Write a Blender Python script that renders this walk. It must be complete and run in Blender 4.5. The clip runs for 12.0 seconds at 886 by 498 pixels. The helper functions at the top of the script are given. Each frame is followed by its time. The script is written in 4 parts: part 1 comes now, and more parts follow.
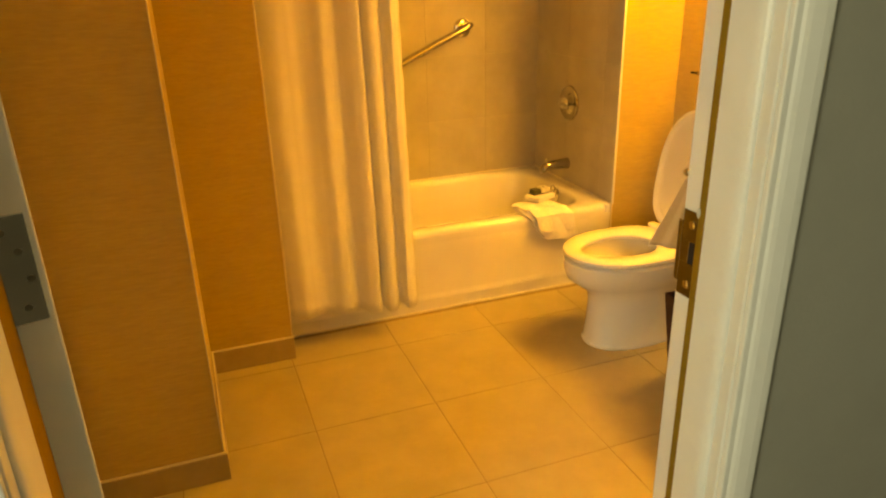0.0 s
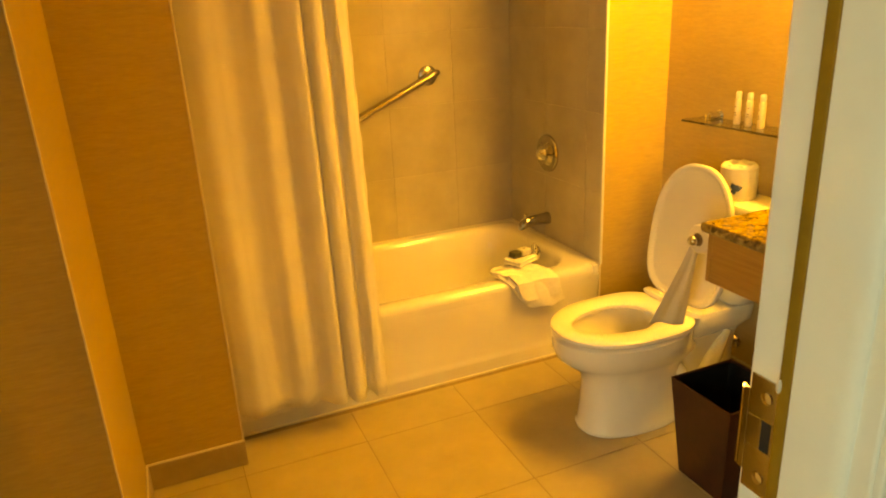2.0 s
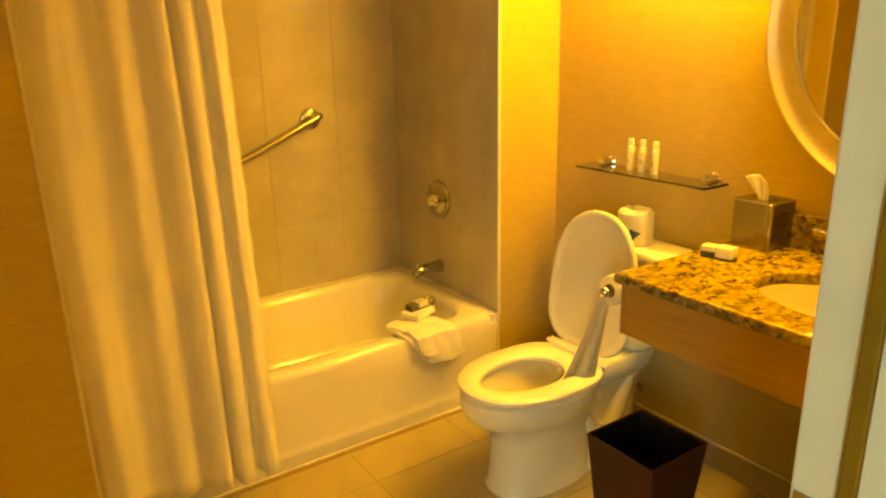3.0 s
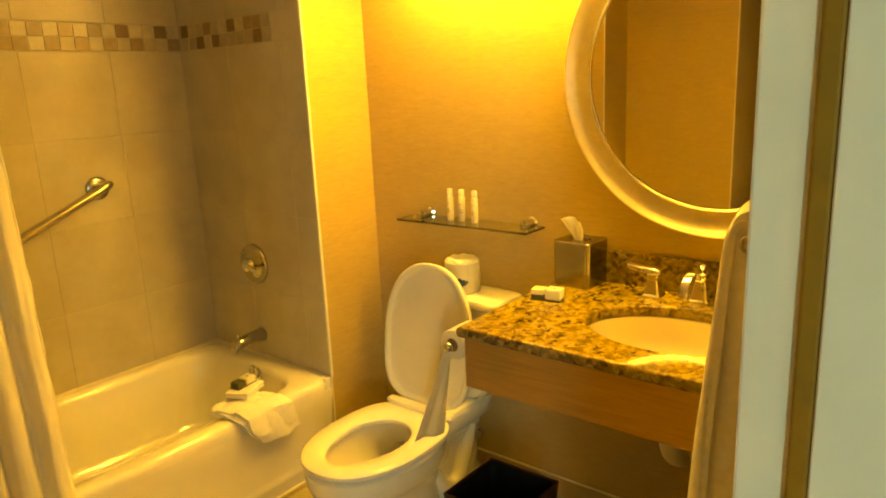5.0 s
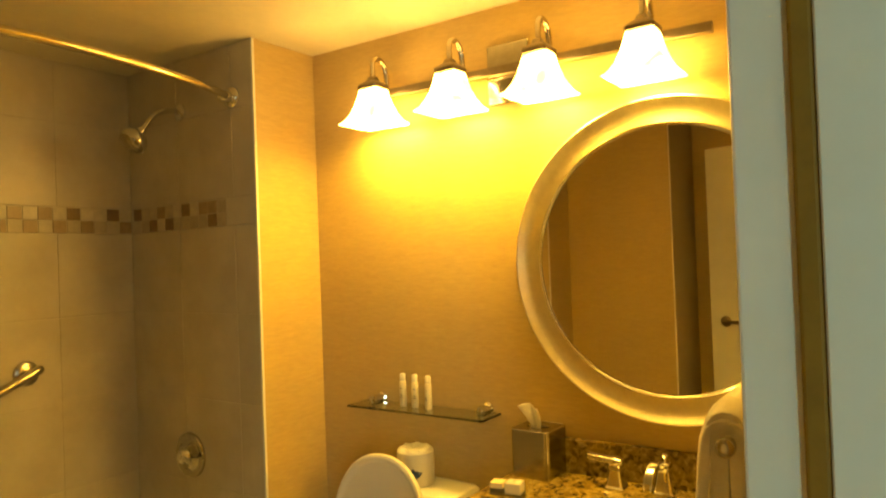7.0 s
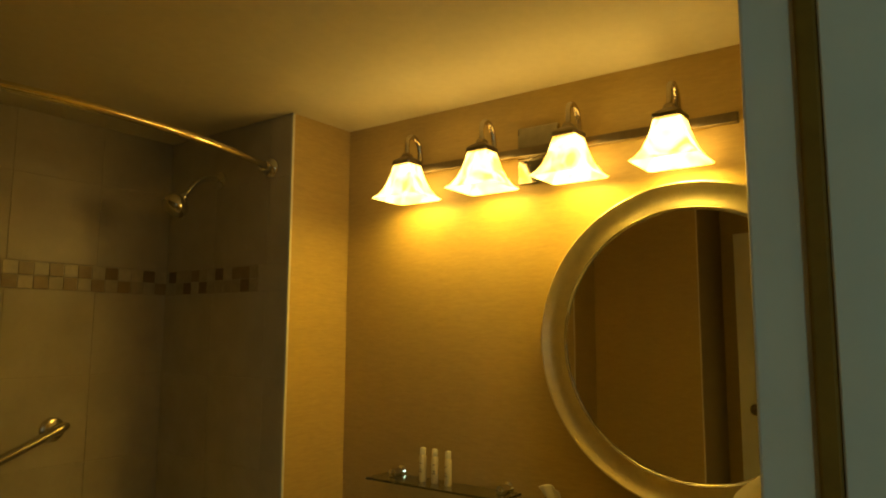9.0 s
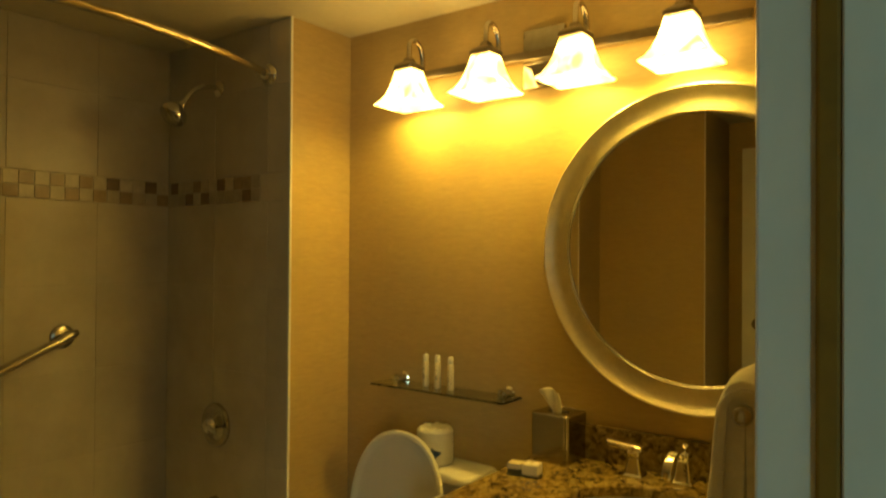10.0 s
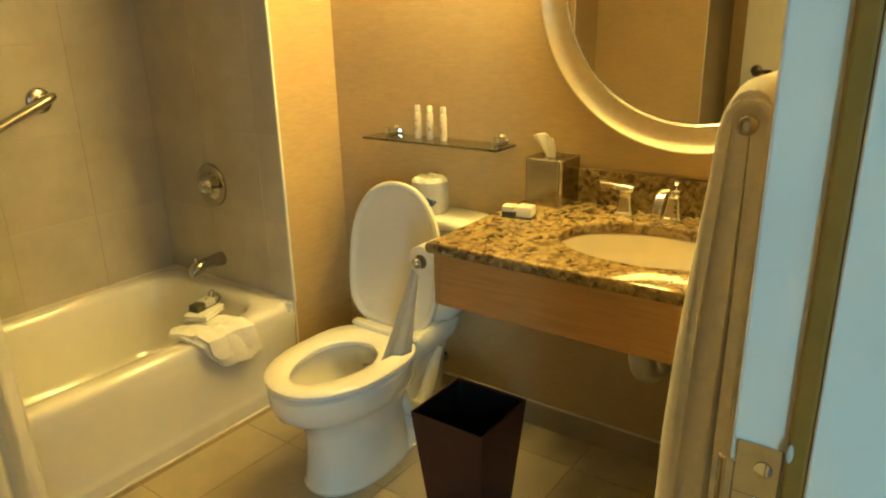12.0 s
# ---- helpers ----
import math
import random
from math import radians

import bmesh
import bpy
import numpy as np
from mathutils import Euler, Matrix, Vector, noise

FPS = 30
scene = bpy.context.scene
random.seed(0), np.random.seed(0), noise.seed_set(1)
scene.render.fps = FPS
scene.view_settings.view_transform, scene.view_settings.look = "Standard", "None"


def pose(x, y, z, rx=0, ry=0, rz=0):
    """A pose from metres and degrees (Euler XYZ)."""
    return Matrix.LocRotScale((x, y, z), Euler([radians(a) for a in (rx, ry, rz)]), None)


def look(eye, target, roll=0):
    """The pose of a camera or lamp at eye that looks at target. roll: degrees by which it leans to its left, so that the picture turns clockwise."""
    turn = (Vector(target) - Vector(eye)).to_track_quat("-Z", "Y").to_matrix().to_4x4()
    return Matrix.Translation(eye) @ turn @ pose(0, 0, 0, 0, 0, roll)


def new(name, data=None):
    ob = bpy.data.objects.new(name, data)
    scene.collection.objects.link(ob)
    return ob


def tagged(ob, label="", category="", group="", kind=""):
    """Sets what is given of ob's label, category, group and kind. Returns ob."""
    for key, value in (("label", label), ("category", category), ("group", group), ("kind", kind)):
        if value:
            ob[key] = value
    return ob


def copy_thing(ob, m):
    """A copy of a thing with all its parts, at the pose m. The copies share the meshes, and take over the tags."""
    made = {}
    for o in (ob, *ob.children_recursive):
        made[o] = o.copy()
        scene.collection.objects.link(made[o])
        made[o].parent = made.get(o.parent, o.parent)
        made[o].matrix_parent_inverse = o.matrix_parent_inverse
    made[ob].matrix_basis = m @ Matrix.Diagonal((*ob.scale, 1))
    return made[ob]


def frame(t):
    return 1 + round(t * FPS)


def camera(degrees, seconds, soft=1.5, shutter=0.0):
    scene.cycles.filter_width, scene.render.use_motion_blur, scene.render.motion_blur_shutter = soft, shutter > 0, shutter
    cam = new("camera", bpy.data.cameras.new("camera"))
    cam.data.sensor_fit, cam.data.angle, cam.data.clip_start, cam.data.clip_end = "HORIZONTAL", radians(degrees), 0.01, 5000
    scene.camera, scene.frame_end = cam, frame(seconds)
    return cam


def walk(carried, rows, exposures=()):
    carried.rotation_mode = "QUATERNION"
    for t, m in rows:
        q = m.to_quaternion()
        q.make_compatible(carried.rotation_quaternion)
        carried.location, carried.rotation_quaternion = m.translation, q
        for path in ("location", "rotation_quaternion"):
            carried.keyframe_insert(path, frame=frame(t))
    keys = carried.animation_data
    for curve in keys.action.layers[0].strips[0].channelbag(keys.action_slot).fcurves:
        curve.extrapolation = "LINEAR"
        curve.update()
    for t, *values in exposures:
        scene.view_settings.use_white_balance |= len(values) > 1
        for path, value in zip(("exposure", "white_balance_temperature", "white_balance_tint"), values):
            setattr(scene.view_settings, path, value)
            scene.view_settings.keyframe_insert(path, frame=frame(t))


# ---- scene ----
cam = camera(65.2, 12.0, soft=2.0, shutter=0.3)
PATH = [
    (0, (3.41, 4.149, 1.459), (4.048, 5.892, 0.716), -1.5),
    (0.5, (3.423, 4.151, 1.475), (4.08, 5.84, 0.629), -2.0),
    (1, (3.438, 4.26, 1.487), (4.13, 5.943, 0.657), -2.2),
    (1.5, (3.519, 4.417, 1.499), (4.209, 6.158, 0.797), -2.6),
    (2, (3.57, 4.501, 1.492), (4.288, 6.248, 0.831), -2.9),
    (2.5, (3.561, 4.585, 1.526), (4.378, 6.287, 0.865), -2.5),
    (3, (3.564, 4.71, 1.499), (4.631, 6.303, 0.928), -1.3),
    (3.5, (3.555, 4.79, 1.525), (4.836, 6.239, 1.015), -1.4),
    (5.5, (3.563, 4.846, 1.535), (5.089, 6.06, 1.09), -2.7),
    (6, (3.573, 4.869, 1.55), (5.118, 6.1, 1.235), -2.3),
    (6.5, (3.565, 4.878, 1.545), (5.189, 6.036, 1.398), -1.7),
    (7, (3.564, 4.873, 1.562), (5.217, 5.998, 1.588), -2.1),
    (7.5, (3.55, 4.867, 1.568), (5.18, 6.014, 1.743), -1.9),
    (9.5, (3.532, 4.856, 1.551), (5.133, 6.03, 1.791), 0.4),
    (10, (3.559, 4.86, 1.508), (5.161, 6.057, 1.528), 0.4),
    (10.5, (3.559, 4.857, 1.485), (5.156, 6.049, 1.314), 0.0),
    (11, (3.572, 4.857, 1.472), (5.151, 6.027, 1.104), -0.2),
    (11.5, (3.562, 4.858, 1.434), (5.128, 5.999, 0.938), -0.4),
    (12, (3.583, 4.883, 1.44), (5.114, 6.005, 0.809), -1.4),
]
EXPOSURES = [(0.0, 1.12, 25500, 14), (2.0, 1.10, 26500, 6), (3.5, 1.05, 24500, -8), (5.5, 0.91, 13500, -12), (6.5, 0.78, 10900, -12), (7.5, -0.05, 10100, -14), (9.5, -1.46, 9200, -25),
             (10.0, -0.77, 8300, -26), (10.5, -0.06, 7200, -26), (11.0, 0.42, 6300, -23), (12.0, 0.81, 5700, -17)]
walk(cam, [(t, look(eye, target, roll)) for t, eye, target, roll in PATH], EXPOSURES)

# ---- light ----
world = bpy.data.worlds.new("world")
scene.world = world
world.use_nodes = True
world.node_tree.nodes["Background"].inputs[0].default_value = (0.6, 0.7, 0.85, 1)
world.node_tree.nodes["Background"].inputs[1].default_value = 0.05


def lamp(name, kind, watts, colour, m, size=0.05, size_y=None):
    data = bpy.data.lights.new(name, kind)
    data.energy, data.color = watts, colour
    if kind == "AREA":
        data.shape, data.size, data.size_y = "RECTANGLE", size, size_y or size
    else:
        data.shadow_soft_size = size
    ob = new(name, data)
    ob.matrix_world = m
    return ob


WARM = (1.0, 0.65, 0.165)
BULB, SHADE_GLOW, DAYLIGHT = 6.3, 21.0, 38.0
SHADE_Y = [6.437, 6.110, 5.788, 5.470]
for y in SHADE_Y:
    lamp("bulb", "POINT", BULB, WARM, pose(5.46, y, 2.085), 0.045)
# Inferred daylight of the room outside: two unseen added lamps, without window openings.
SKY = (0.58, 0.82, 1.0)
lamp("hall_daylight", "AREA", DAYLIGHT, SKY, look((1.25, 3.05, 1.45), (3.9, 4.8, 1.35)), 0.6, 1.5)
lamp("far_hall_daylight", "AREA", 17.0, SKY, look((2.2, 1.05, 1.5), (3.8, 5.0, 1.1)), 1.9, 1.4)


# ---- materials ----
def mat(name, colour, rough=0.5, metal=0.0, vary=0.0, scale=8.0, bump=0.0, bump_scale=60.0, stretch=(1, 1, 1),
        alt=None, coat=0.0, piece=0.0, rough_vary=0.0, spec=0.5, trans=0.0, sheen=0.0):
    m = bpy.data.materials.new(name)
    m.use_nodes = True
    nt = m.node_tree
    b = nt.nodes["Principled BSDF"]
    b.inputs["Base Color"].default_value = (*colour, 1)
    b.inputs["Roughness"].default_value = rough
    b.inputs["Metallic"].default_value = metal
    b.inputs["Coat Weight"].default_value = coat
    b.inputs["Coat Roughness"].default_value = 0.03
    b.inputs["Specular IOR Level"].default_value = spec
    b.inputs["Transmission Weight"].default_value = trans
    b.inputs["Sheen Weight"].default_value = sheen
    tc = nt.nodes.new("ShaderNodeTexCoord")
    mp = nt.nodes.new("ShaderNodeMapping")
    mp.inputs["Scale"].default_value = stretch
    geo = nt.nodes.new("ShaderNodeNewGeometry")
    nt.links.new(geo.outputs["Position"], mp.inputs["Vector"])
    if vary or alt:
        n1 = nt.nodes.new("ShaderNodeTexNoise")
        n1.inputs["Scale"].default_value, n1.inputs["Detail"].default_value = scale, 7
        n1.inputs["Roughness"].default_value = 0.62
        nt.links.new(mp.outputs[0], n1.inputs["Vector"])
        ramp = nt.nodes.new("ShaderNodeValToRGB")
        lo, hi = [c * (1 - vary) for c in colour], [min(1, c * (1 + vary)) for c in colour]
        if alt:
            lo, hi = alt, colour
        ramp.color_ramp.elements[0].color, ramp.color_ramp.elements[1].color = (*lo, 1), (*hi, 1)
        ramp.color_ramp.elements[0].position, ramp.color_ramp.elements[1].position = 0.33, 0.67
        nt.links.new(n1.outputs["Fac"], ramp.inputs[0])
        out = ramp.outputs[0]
        n3 = nt.nodes.new("ShaderNodeTexNoise")
        n3.inputs["Scale"].default_value, n3.inputs["Detail"].default_value = 2.3, 3
        nt.links.new(geo.outputs["Position"], n3.inputs["Vector"])
        hs = nt.nodes.new("ShaderNodeHueSaturation")
        mr = nt.nodes.new("ShaderNodeMapRange")
        mr.inputs["To Min"].default_value, mr.inputs["To Max"].default_value = 1 - 0.6 * max(vary, 0.08), 1 + 0.6 * max(vary, 0.08)
        nt.links.new(n3.outputs["Fac"], mr.inputs[0])
        nt.links.new(mr.outputs[0], hs.inputs["Value"])
        nt.links.new(out, hs.inputs["Color"])
        out = hs.outputs[0]
        if piece:
            oi = nt.nodes.new("ShaderNodeObjectInfo")
            hs2 = nt.nodes.new("ShaderNodeHueSaturation")
            mr2 = nt.nodes.new("ShaderNodeMapRange")
            mr2.inputs["To Min"].default_value, mr2.inputs["To Max"].default_value = 1 - piece, 1 + piece
            nt.links.new(oi.outputs["Random"], mr2.inputs[0])
            nt.links.new(mr2.outputs[0], hs2.inputs["Value"])
            nt.links.new(out, hs2.inputs["Color"])
            out = hs2.outputs[0]
        nt.links.new(out, b.inputs["Base Color"])
    if rough_vary:
        n4 = nt.nodes.new("ShaderNodeTexNoise")
        n4.inputs["Scale"].default_value, n4.inputs["Detail"].default_value = 14, 4
        nt.links.new(geo.outputs["Position"], n4.inputs["Vector"])
        mr4 = nt.nodes.new("ShaderNodeMapRange")
        mr4.inputs["To Min"].default_value, mr4.inputs["To Max"].default_value = max(0.02, rough - rough_vary), rough + rough_vary
        nt.links.new(n4.outputs["Fac"], mr4.inputs[0])
        nt.links.new(mr4.outputs[0], b.inputs["Roughness"])
    if bump:
        n2 = nt.nodes.new("ShaderNodeTexNoise")
        n2.inputs["Scale"].default_value, n2.inputs["Detail"].default_value = bump_scale, 5
        nt.links.new(mp.outputs[0], n2.inputs["Vector"])
        bp = nt.nodes.new("ShaderNodeBump")
        bp.inputs["Strength"].default_value, bp.inputs["Distance"].default_value = bump, 0.004
        nt.links.new(n2.outputs["Fac"], bp.inputs["Height"])
        nt.links.new(bp.outputs[0], b.inputs["Normal"])
    return m


def wallpaper_material():
    """Woven paper: fine threads running level, broken into short streaks, with a slight sheen."""
    m = mat("wallpaper", WALLPAPER, 0.42, vary=0.06, scale=5, bump=0.16, bump_scale=38, stretch=(3, 3, 22), spec=0.5)
    nt = m.node_tree
    b = nt.nodes["Principled BSDF"]
    geo = nt.nodes.new("ShaderNodeNewGeometry")
    mp = nt.nodes.new("ShaderNodeMapping")
    mp.inputs["Scale"].default_value = (9, 9, 95)
    nt.links.new(geo.outputs["Position"], mp.inputs["Vector"])
    n = nt.nodes.new("ShaderNodeTexNoise")
    n.inputs["Scale"].default_value, n.inputs["Detail"].default_value = 4, 6
    nt.links.new(mp.outputs[0], n.inputs["Vector"])
    mr = nt.nodes.new("ShaderNodeMapRange")
    mr.inputs["From Min"].default_value, mr.inputs["From Max"].default_value = 0.3, 0.7
    mr.inputs["To Min"].default_value, mr.inputs["To Max"].default_value = 0.93, 1.06
    nt.links.new(n.outputs["Fac"], mr.inputs[0])
    old = b.inputs["Base Color"].links[0].from_socket
    hs = nt.nodes.new("ShaderNodeHueSaturation")
    nt.links.new(old, hs.inputs["Color"])
    nt.links.new(mr.outputs[0], hs.inputs["Value"])
    nt.links.new(hs.outputs[0], b.inputs["Base Color"])
    return m


def granite_material():
    m = bpy.data.materials.new("granite")
    m.use_nodes = True
    nt = m.node_tree
    b = nt.nodes["Principled BSDF"]
    geo = nt.nodes.new("ShaderNodeNewGeometry")
    warp = nt.nodes.new("ShaderNodeTexNoise")
    warp.inputs["Scale"].default_value, warp.inputs["Detail"].default_value = 22, 3
    nt.links.new(geo.outputs["Position"], warp.inputs["Vector"])
    mix = nt.nodes.new("ShaderNodeMix")
    mix.data_type = "RGBA"
    mix.blend_type = "ADD"
    mix.inputs[0].default_value = 0.05
    nt.links.new(geo.outputs["Position"], mix.inputs[6])
    nt.links.new(warp.outputs["Color"], mix.inputs[7])
    v = nt.nodes.new("ShaderNodeTexVoronoi")
    v.inputs["Scale"].default_value = 74
    nt.links.new(mix.outputs[2], v.inputs["Vector"])
    r = nt.nodes.new("ShaderNodeValToRGB")
    r.color_ramp.interpolation = "LINEAR"
    stops = [(0.0, (0.06, 0.041, 0.018)), (0.18, (0.10, 0.069, 0.03)), (0.34, (0.15, 0.105, 0.043)), (0.62, (0.235, 0.165, 0.065)),
             (0.8, (0.33, 0.25, 0.115)), (1.0, (0.20, 0.15, 0.075))]
    r.color_ramp.elements[0].color, r.color_ramp.elements[1].color = (*stops[0][1], 1), (*stops[-1][1], 1)
    for p, c in stops[1:-1]:
        e = r.color_ramp.elements.new(p)
        e.color = (*c, 1)
    sep = nt.nodes.new("ShaderNodeSeparateColor")
    nt.links.new(v.outputs["Color"], sep.inputs[0])
    n2 = nt.nodes.new("ShaderNodeTexNoise")
    n2.inputs["Scale"].default_value, n2.inputs["Detail"].default_value = 36, 6
    nt.links.new(geo.outputs["Position"], n2.inputs["Vector"])
    mth = nt.nodes.new("ShaderNodeMath")
    mth.operation = "MULTIPLY_ADD"
    mth.inputs[1].default_value = 0.72
    nt.links.new(sep.outputs[0], mth.inputs[0])
    mr = nt.nodes.new("ShaderNodeMapRange")
    mr.inputs["From Min"].default_value, mr.inputs["From Max"].default_value = 0.3, 0.7
    mr.inputs["To Min"].default_value, mr.inputs["To Max"].default_value = -0.12, 0.46
    nt.links.new(n2.outputs["Fac"], mr.inputs[0])
    nt.links.new(mr.outputs[0], mth.inputs[2])
    nt.links.new(mth.outputs[0], r.inputs[0])
    nt.links.new(r.outputs[0], b.inputs["Base Color"])
    b.inputs["Roughness"].default_value = 0.06
    b.inputs["Specular IOR Level"].default_value = 0.36
    return m


def wood_material(name, a, c):
    m = mat(name, a, 0.38, vary=0.1, scale=3, stretch=(2, 2, 40), alt=c, bump=0.05, bump_scale=30)
    return m


WALLPAPER = (0.46, 0.345, 0.18)
M_PAPER = wallpaper_material()
M_CEIL = mat("ceiling_paint", (0.68, 0.64, 0.54), 0.85, vary=0.03, scale=30, bump=0.15, bump_scale=140)
M_PAINT = mat("door_paint", (0.76, 0.77, 0.73), 0.32, vary=0.03, scale=10, bump=0.04, bump_scale=30, rough_vary=0.06)
M_HALL = mat("hall_paint", (0.30, 0.30, 0.26), 0.6, vary=0.03, scale=12, bump=0.12, bump_scale=120)
M_FLOOR = mat("floor_tile", (0.455, 0.395, 0.265), 0.34, vary=0.10, scale=7, alt=(0.39, 0.335, 0.22), bump=0.06, bump_scale=45, piece=0.045, rough_vary=0.08)
M_GROUT = mat("grout", (0.30, 0.24, 0.16), 0.9, vary=0.15, scale=40, bump=0.2)
M_BASE = mat("base_tile", (0.36, 0.285, 0.19), 0.4, vary=0.10, scale=9, bump=0.05, piece=0.04)
M_CAP = mat("caulk", (0.74, 0.68, 0.55), 0.6, vary=0.05, scale=20)
M_WALLTILE = mat("wall_tile", (0.56, 0.52, 0.435), 0.33, vary=0.12, scale=5, alt=(0.46, 0.42, 0.345), bump=0.05, bump_scale=30, piece=0.04, rough_vary=0.1)
M_WGROUT = mat("wall_grout", (0.49, 0.45, 0.37), 0.9, vary=0.1, scale=40, bump=0.2)
M_MOS = [mat("mosaic_%s" % n, c, 0.3, vary=0.14, scale=26, piece=0.08) for n, c in
         (("cream", (0.52, 0.475, 0.385)), ("sand", (0.43, 0.375, 0.285)), ("tan", (0.33, 0.255, 0.17)), ("brown", (0.21, 0.15, 0.095)))]
M_PORC = mat("porcelain", (0.80, 0.79, 0.74), 0.08, vary=0.015, scale=6, coat=0.6)
M_TUB = mat("tub_enamel", (0.86, 0.845, 0.79), 0.1, vary=0.02, scale=5, coat=0.5)
M_SEAT = mat("seat_plastic", (0.78, 0.76, 0.69), 0.2, vary=0.015, scale=6)
M_CHROME = mat("chrome", (0.74, 0.74, 0.73), 0.09, 1.0, vary=0.02, scale=20)
M_NICKEL = mat("brushed_nickel", (0.56, 0.52, 0.46), 0.24, 1.0, vary=0.06, scale=30, bump=0.03, bump_scale=200)
M_DARKMETAL = mat("bronzed_nickel", (0.26, 0.22, 0.17), 0.32, 1.0, vary=0.1, scale=30)
# Base colour darkened to stand in for dim reflections on the shower chrome.
M_CHROMED = mat("dark_chrome", (0.46, 0.44, 0.40), 0.11, 1.0, vary=0.1, scale=30)
M_BRASSY = mat("warm_polished_metal", (0.78, 0.70, 0.52), 0.16, 1.0, vary=0.04, scale=20)
M_CHAMP = mat("champagne_metal", (0.87, 0.79, 0.61), 0.36, 1.0, vary=0.05, scale=40, bump=0.02, bump_scale=120)
M_STEEL = mat("brushed_steel", (0.33, 0.30, 0.26), 0.24, 1.0, vary=0.12, scale=9, stretch=(1, 1, 14), bump=0.05)
M_CLOTH = mat("curtain_cloth", (0.95, 0.93, 0.88), 0.7, vary=0.03, scale=12, bump=0.08, bump_scale=260, sheen=0.5)
M_TOWEL = mat("terry_towel", (0.91, 0.89, 0.84), 0.95, vary=0.05, scale=60, bump=0.35, bump_scale=420, sheen=0.4)
M_PAPERW = mat("tissue_paper", (0.84, 0.82, 0.77), 0.9, vary=0.03, scale=20, bump=0.12, bump_scale=120)
M_GRANITE = granite_material()
M_WOOD = wood_material("cherry_wood", (0.41, 0.235, 0.085), (0.33, 0.175, 0.058))
M_LEATHER = mat("leatherette", (0.045, 0.012, 0.008), 0.5, vary=0.2, scale=30, bump=0.25, bump_scale=180)
M_BLACK = mat("black_liner", (0.008, 0.008, 0.009), 0.38, vary=0.2, scale=20, bump=0.3, bump_scale=22, spec=0.25)
# Rubber seal's brown, also painted over the left rabbet in place of shade.
M_SEAL_AND_SHADE = mat("brown_seal_and_shade", (0.25, 0.135, 0.013), 0.7, vary=0.12, scale=30, bump=0.1)
M_HOLE_SHADE = mat("hole_shade", (0.01, 0.01, 0.01), 0.8)
M_PVC = mat("trap_plastic", (0.55, 0.52, 0.45), 0.4, vary=0.03)
M_BLUE = mat("printed_blue", (0.03, 0.07, 0.16), 0.6)
M_GREEN = mat("dark_green_card", (0.09, 0.09, 0.05), 0.5, vary=0.1)
M_MARK = mat("printed_brown", (0.16, 0.10, 0.05), 0.6)
M_BOTTLE = mat("bottle_plastic", (0.74, 0.66, 0.48), 0.3, vary=0.02)
M_CARPET = mat("carpet", (0.20, 0.16, 0.12), 0.95, vary=0.2, scale=80, bump=0.6, bump_scale=300)
M_WATER = mat("bowl_water", (0.34, 0.31, 0.24), 0.03)

M_GLASS = mat("shelf_glass", (0.70, 0.73, 0.64), 0.0, trans=1.0)
M_MIRROR = mat("mirror_glass", (0.86, 0.87, 0.85), 0.015, 1.0)
M_SHADE = mat("lit_frosted_glass", (0.85, 0.75, 0.55), 0.4, vary=0.05)
_nt = M_SHADE.node_tree
_b = _nt.nodes["Principled BSDF"]
_n = _nt.nodes.new("ShaderNodeTexNoise")
_n.inputs["Scale"].default_value, _n.inputs["Detail"].default_value, _n.inputs["Distortion"].default_value = 11, 3, 1.2
_r = _nt.nodes.new("ShaderNodeValToRGB")
_r.color_ramp.elements[0].position, _r.color_ramp.elements[0].color = 0.36, (0.42, 0.19, 0.045, 1)
_r.color_ramp.elements[1].position, _r.color_ramp.elements[1].color = 0.60, (1.0, 0.62, 0.24, 1)
_g = _nt.nodes.new("ShaderNodeNewGeometry")
_nt.links.new(_g.outputs["Position"], _n.inputs["Vector"])
_nt.links.new(_n.outputs["Fac"], _r.inputs[0])
_nt.links.new(_r.outputs[0], _b.inputs["Emission Color"])
_b.inputs["Emission Strength"].default_value = SHADE_GLOW


def let_light_through(m, share):
    """Thin cloth and paper: part of the light passes to the far side."""
    nt = m.node_tree
    b = nt.nodes["Principled BSDF"]
    out = nt.nodes["Material Output"]
    tr = nt.nodes.new("ShaderNodeBsdfTranslucent")
    mx = nt.nodes.new("ShaderNodeMixShader")
    mx.inputs[0].default_value = share
    tr.inputs["Color"].default_value = b.inputs["Base Color"].default_value
    nt.links.new(b.outputs[0], mx.inputs[1])
    nt.links.new(tr.outputs[0], mx.inputs[2])
    nt.links.new(mx.outputs[0], out.inputs["Surface"])


let_light_through(M_CLOTH, 0.36)
let_light_through(M_PAPERW, 0.42)


# ---- building helpers ----
def part(name, bm, material, parent=None, label="", kind="", smooth=False, bevel=0.0, seg=2):
    me = bpy.data.meshes.new(name)
    bmesh.ops.recalc_face_normals(bm, faces=bm.faces)
    bm.to_mesh(me)
    bm.free()
    me.materials.append(material)
    if smooth:
        for p in me.polygons:
            p.use_smooth = True
        me.set_sharp_from_angle(angle=radians(42))
    ob = new(name, me)
    if parent:
        ob.parent = parent
    if bevel:
        md = ob.modifiers.new("bevel", "BEVEL")
        md.width, md.segments, md.limit_method = bevel, seg, "ANGLE"
        md.angle_limit = radians(40)
    return tagged(ob, label, kind=kind)


def thing(name, label, category, at=(0, 0, 0), group=""):
    ob = new(name)
    ob.location = at
    ob.empty_display_size = 0.1
    return tagged(ob, label, category, group)


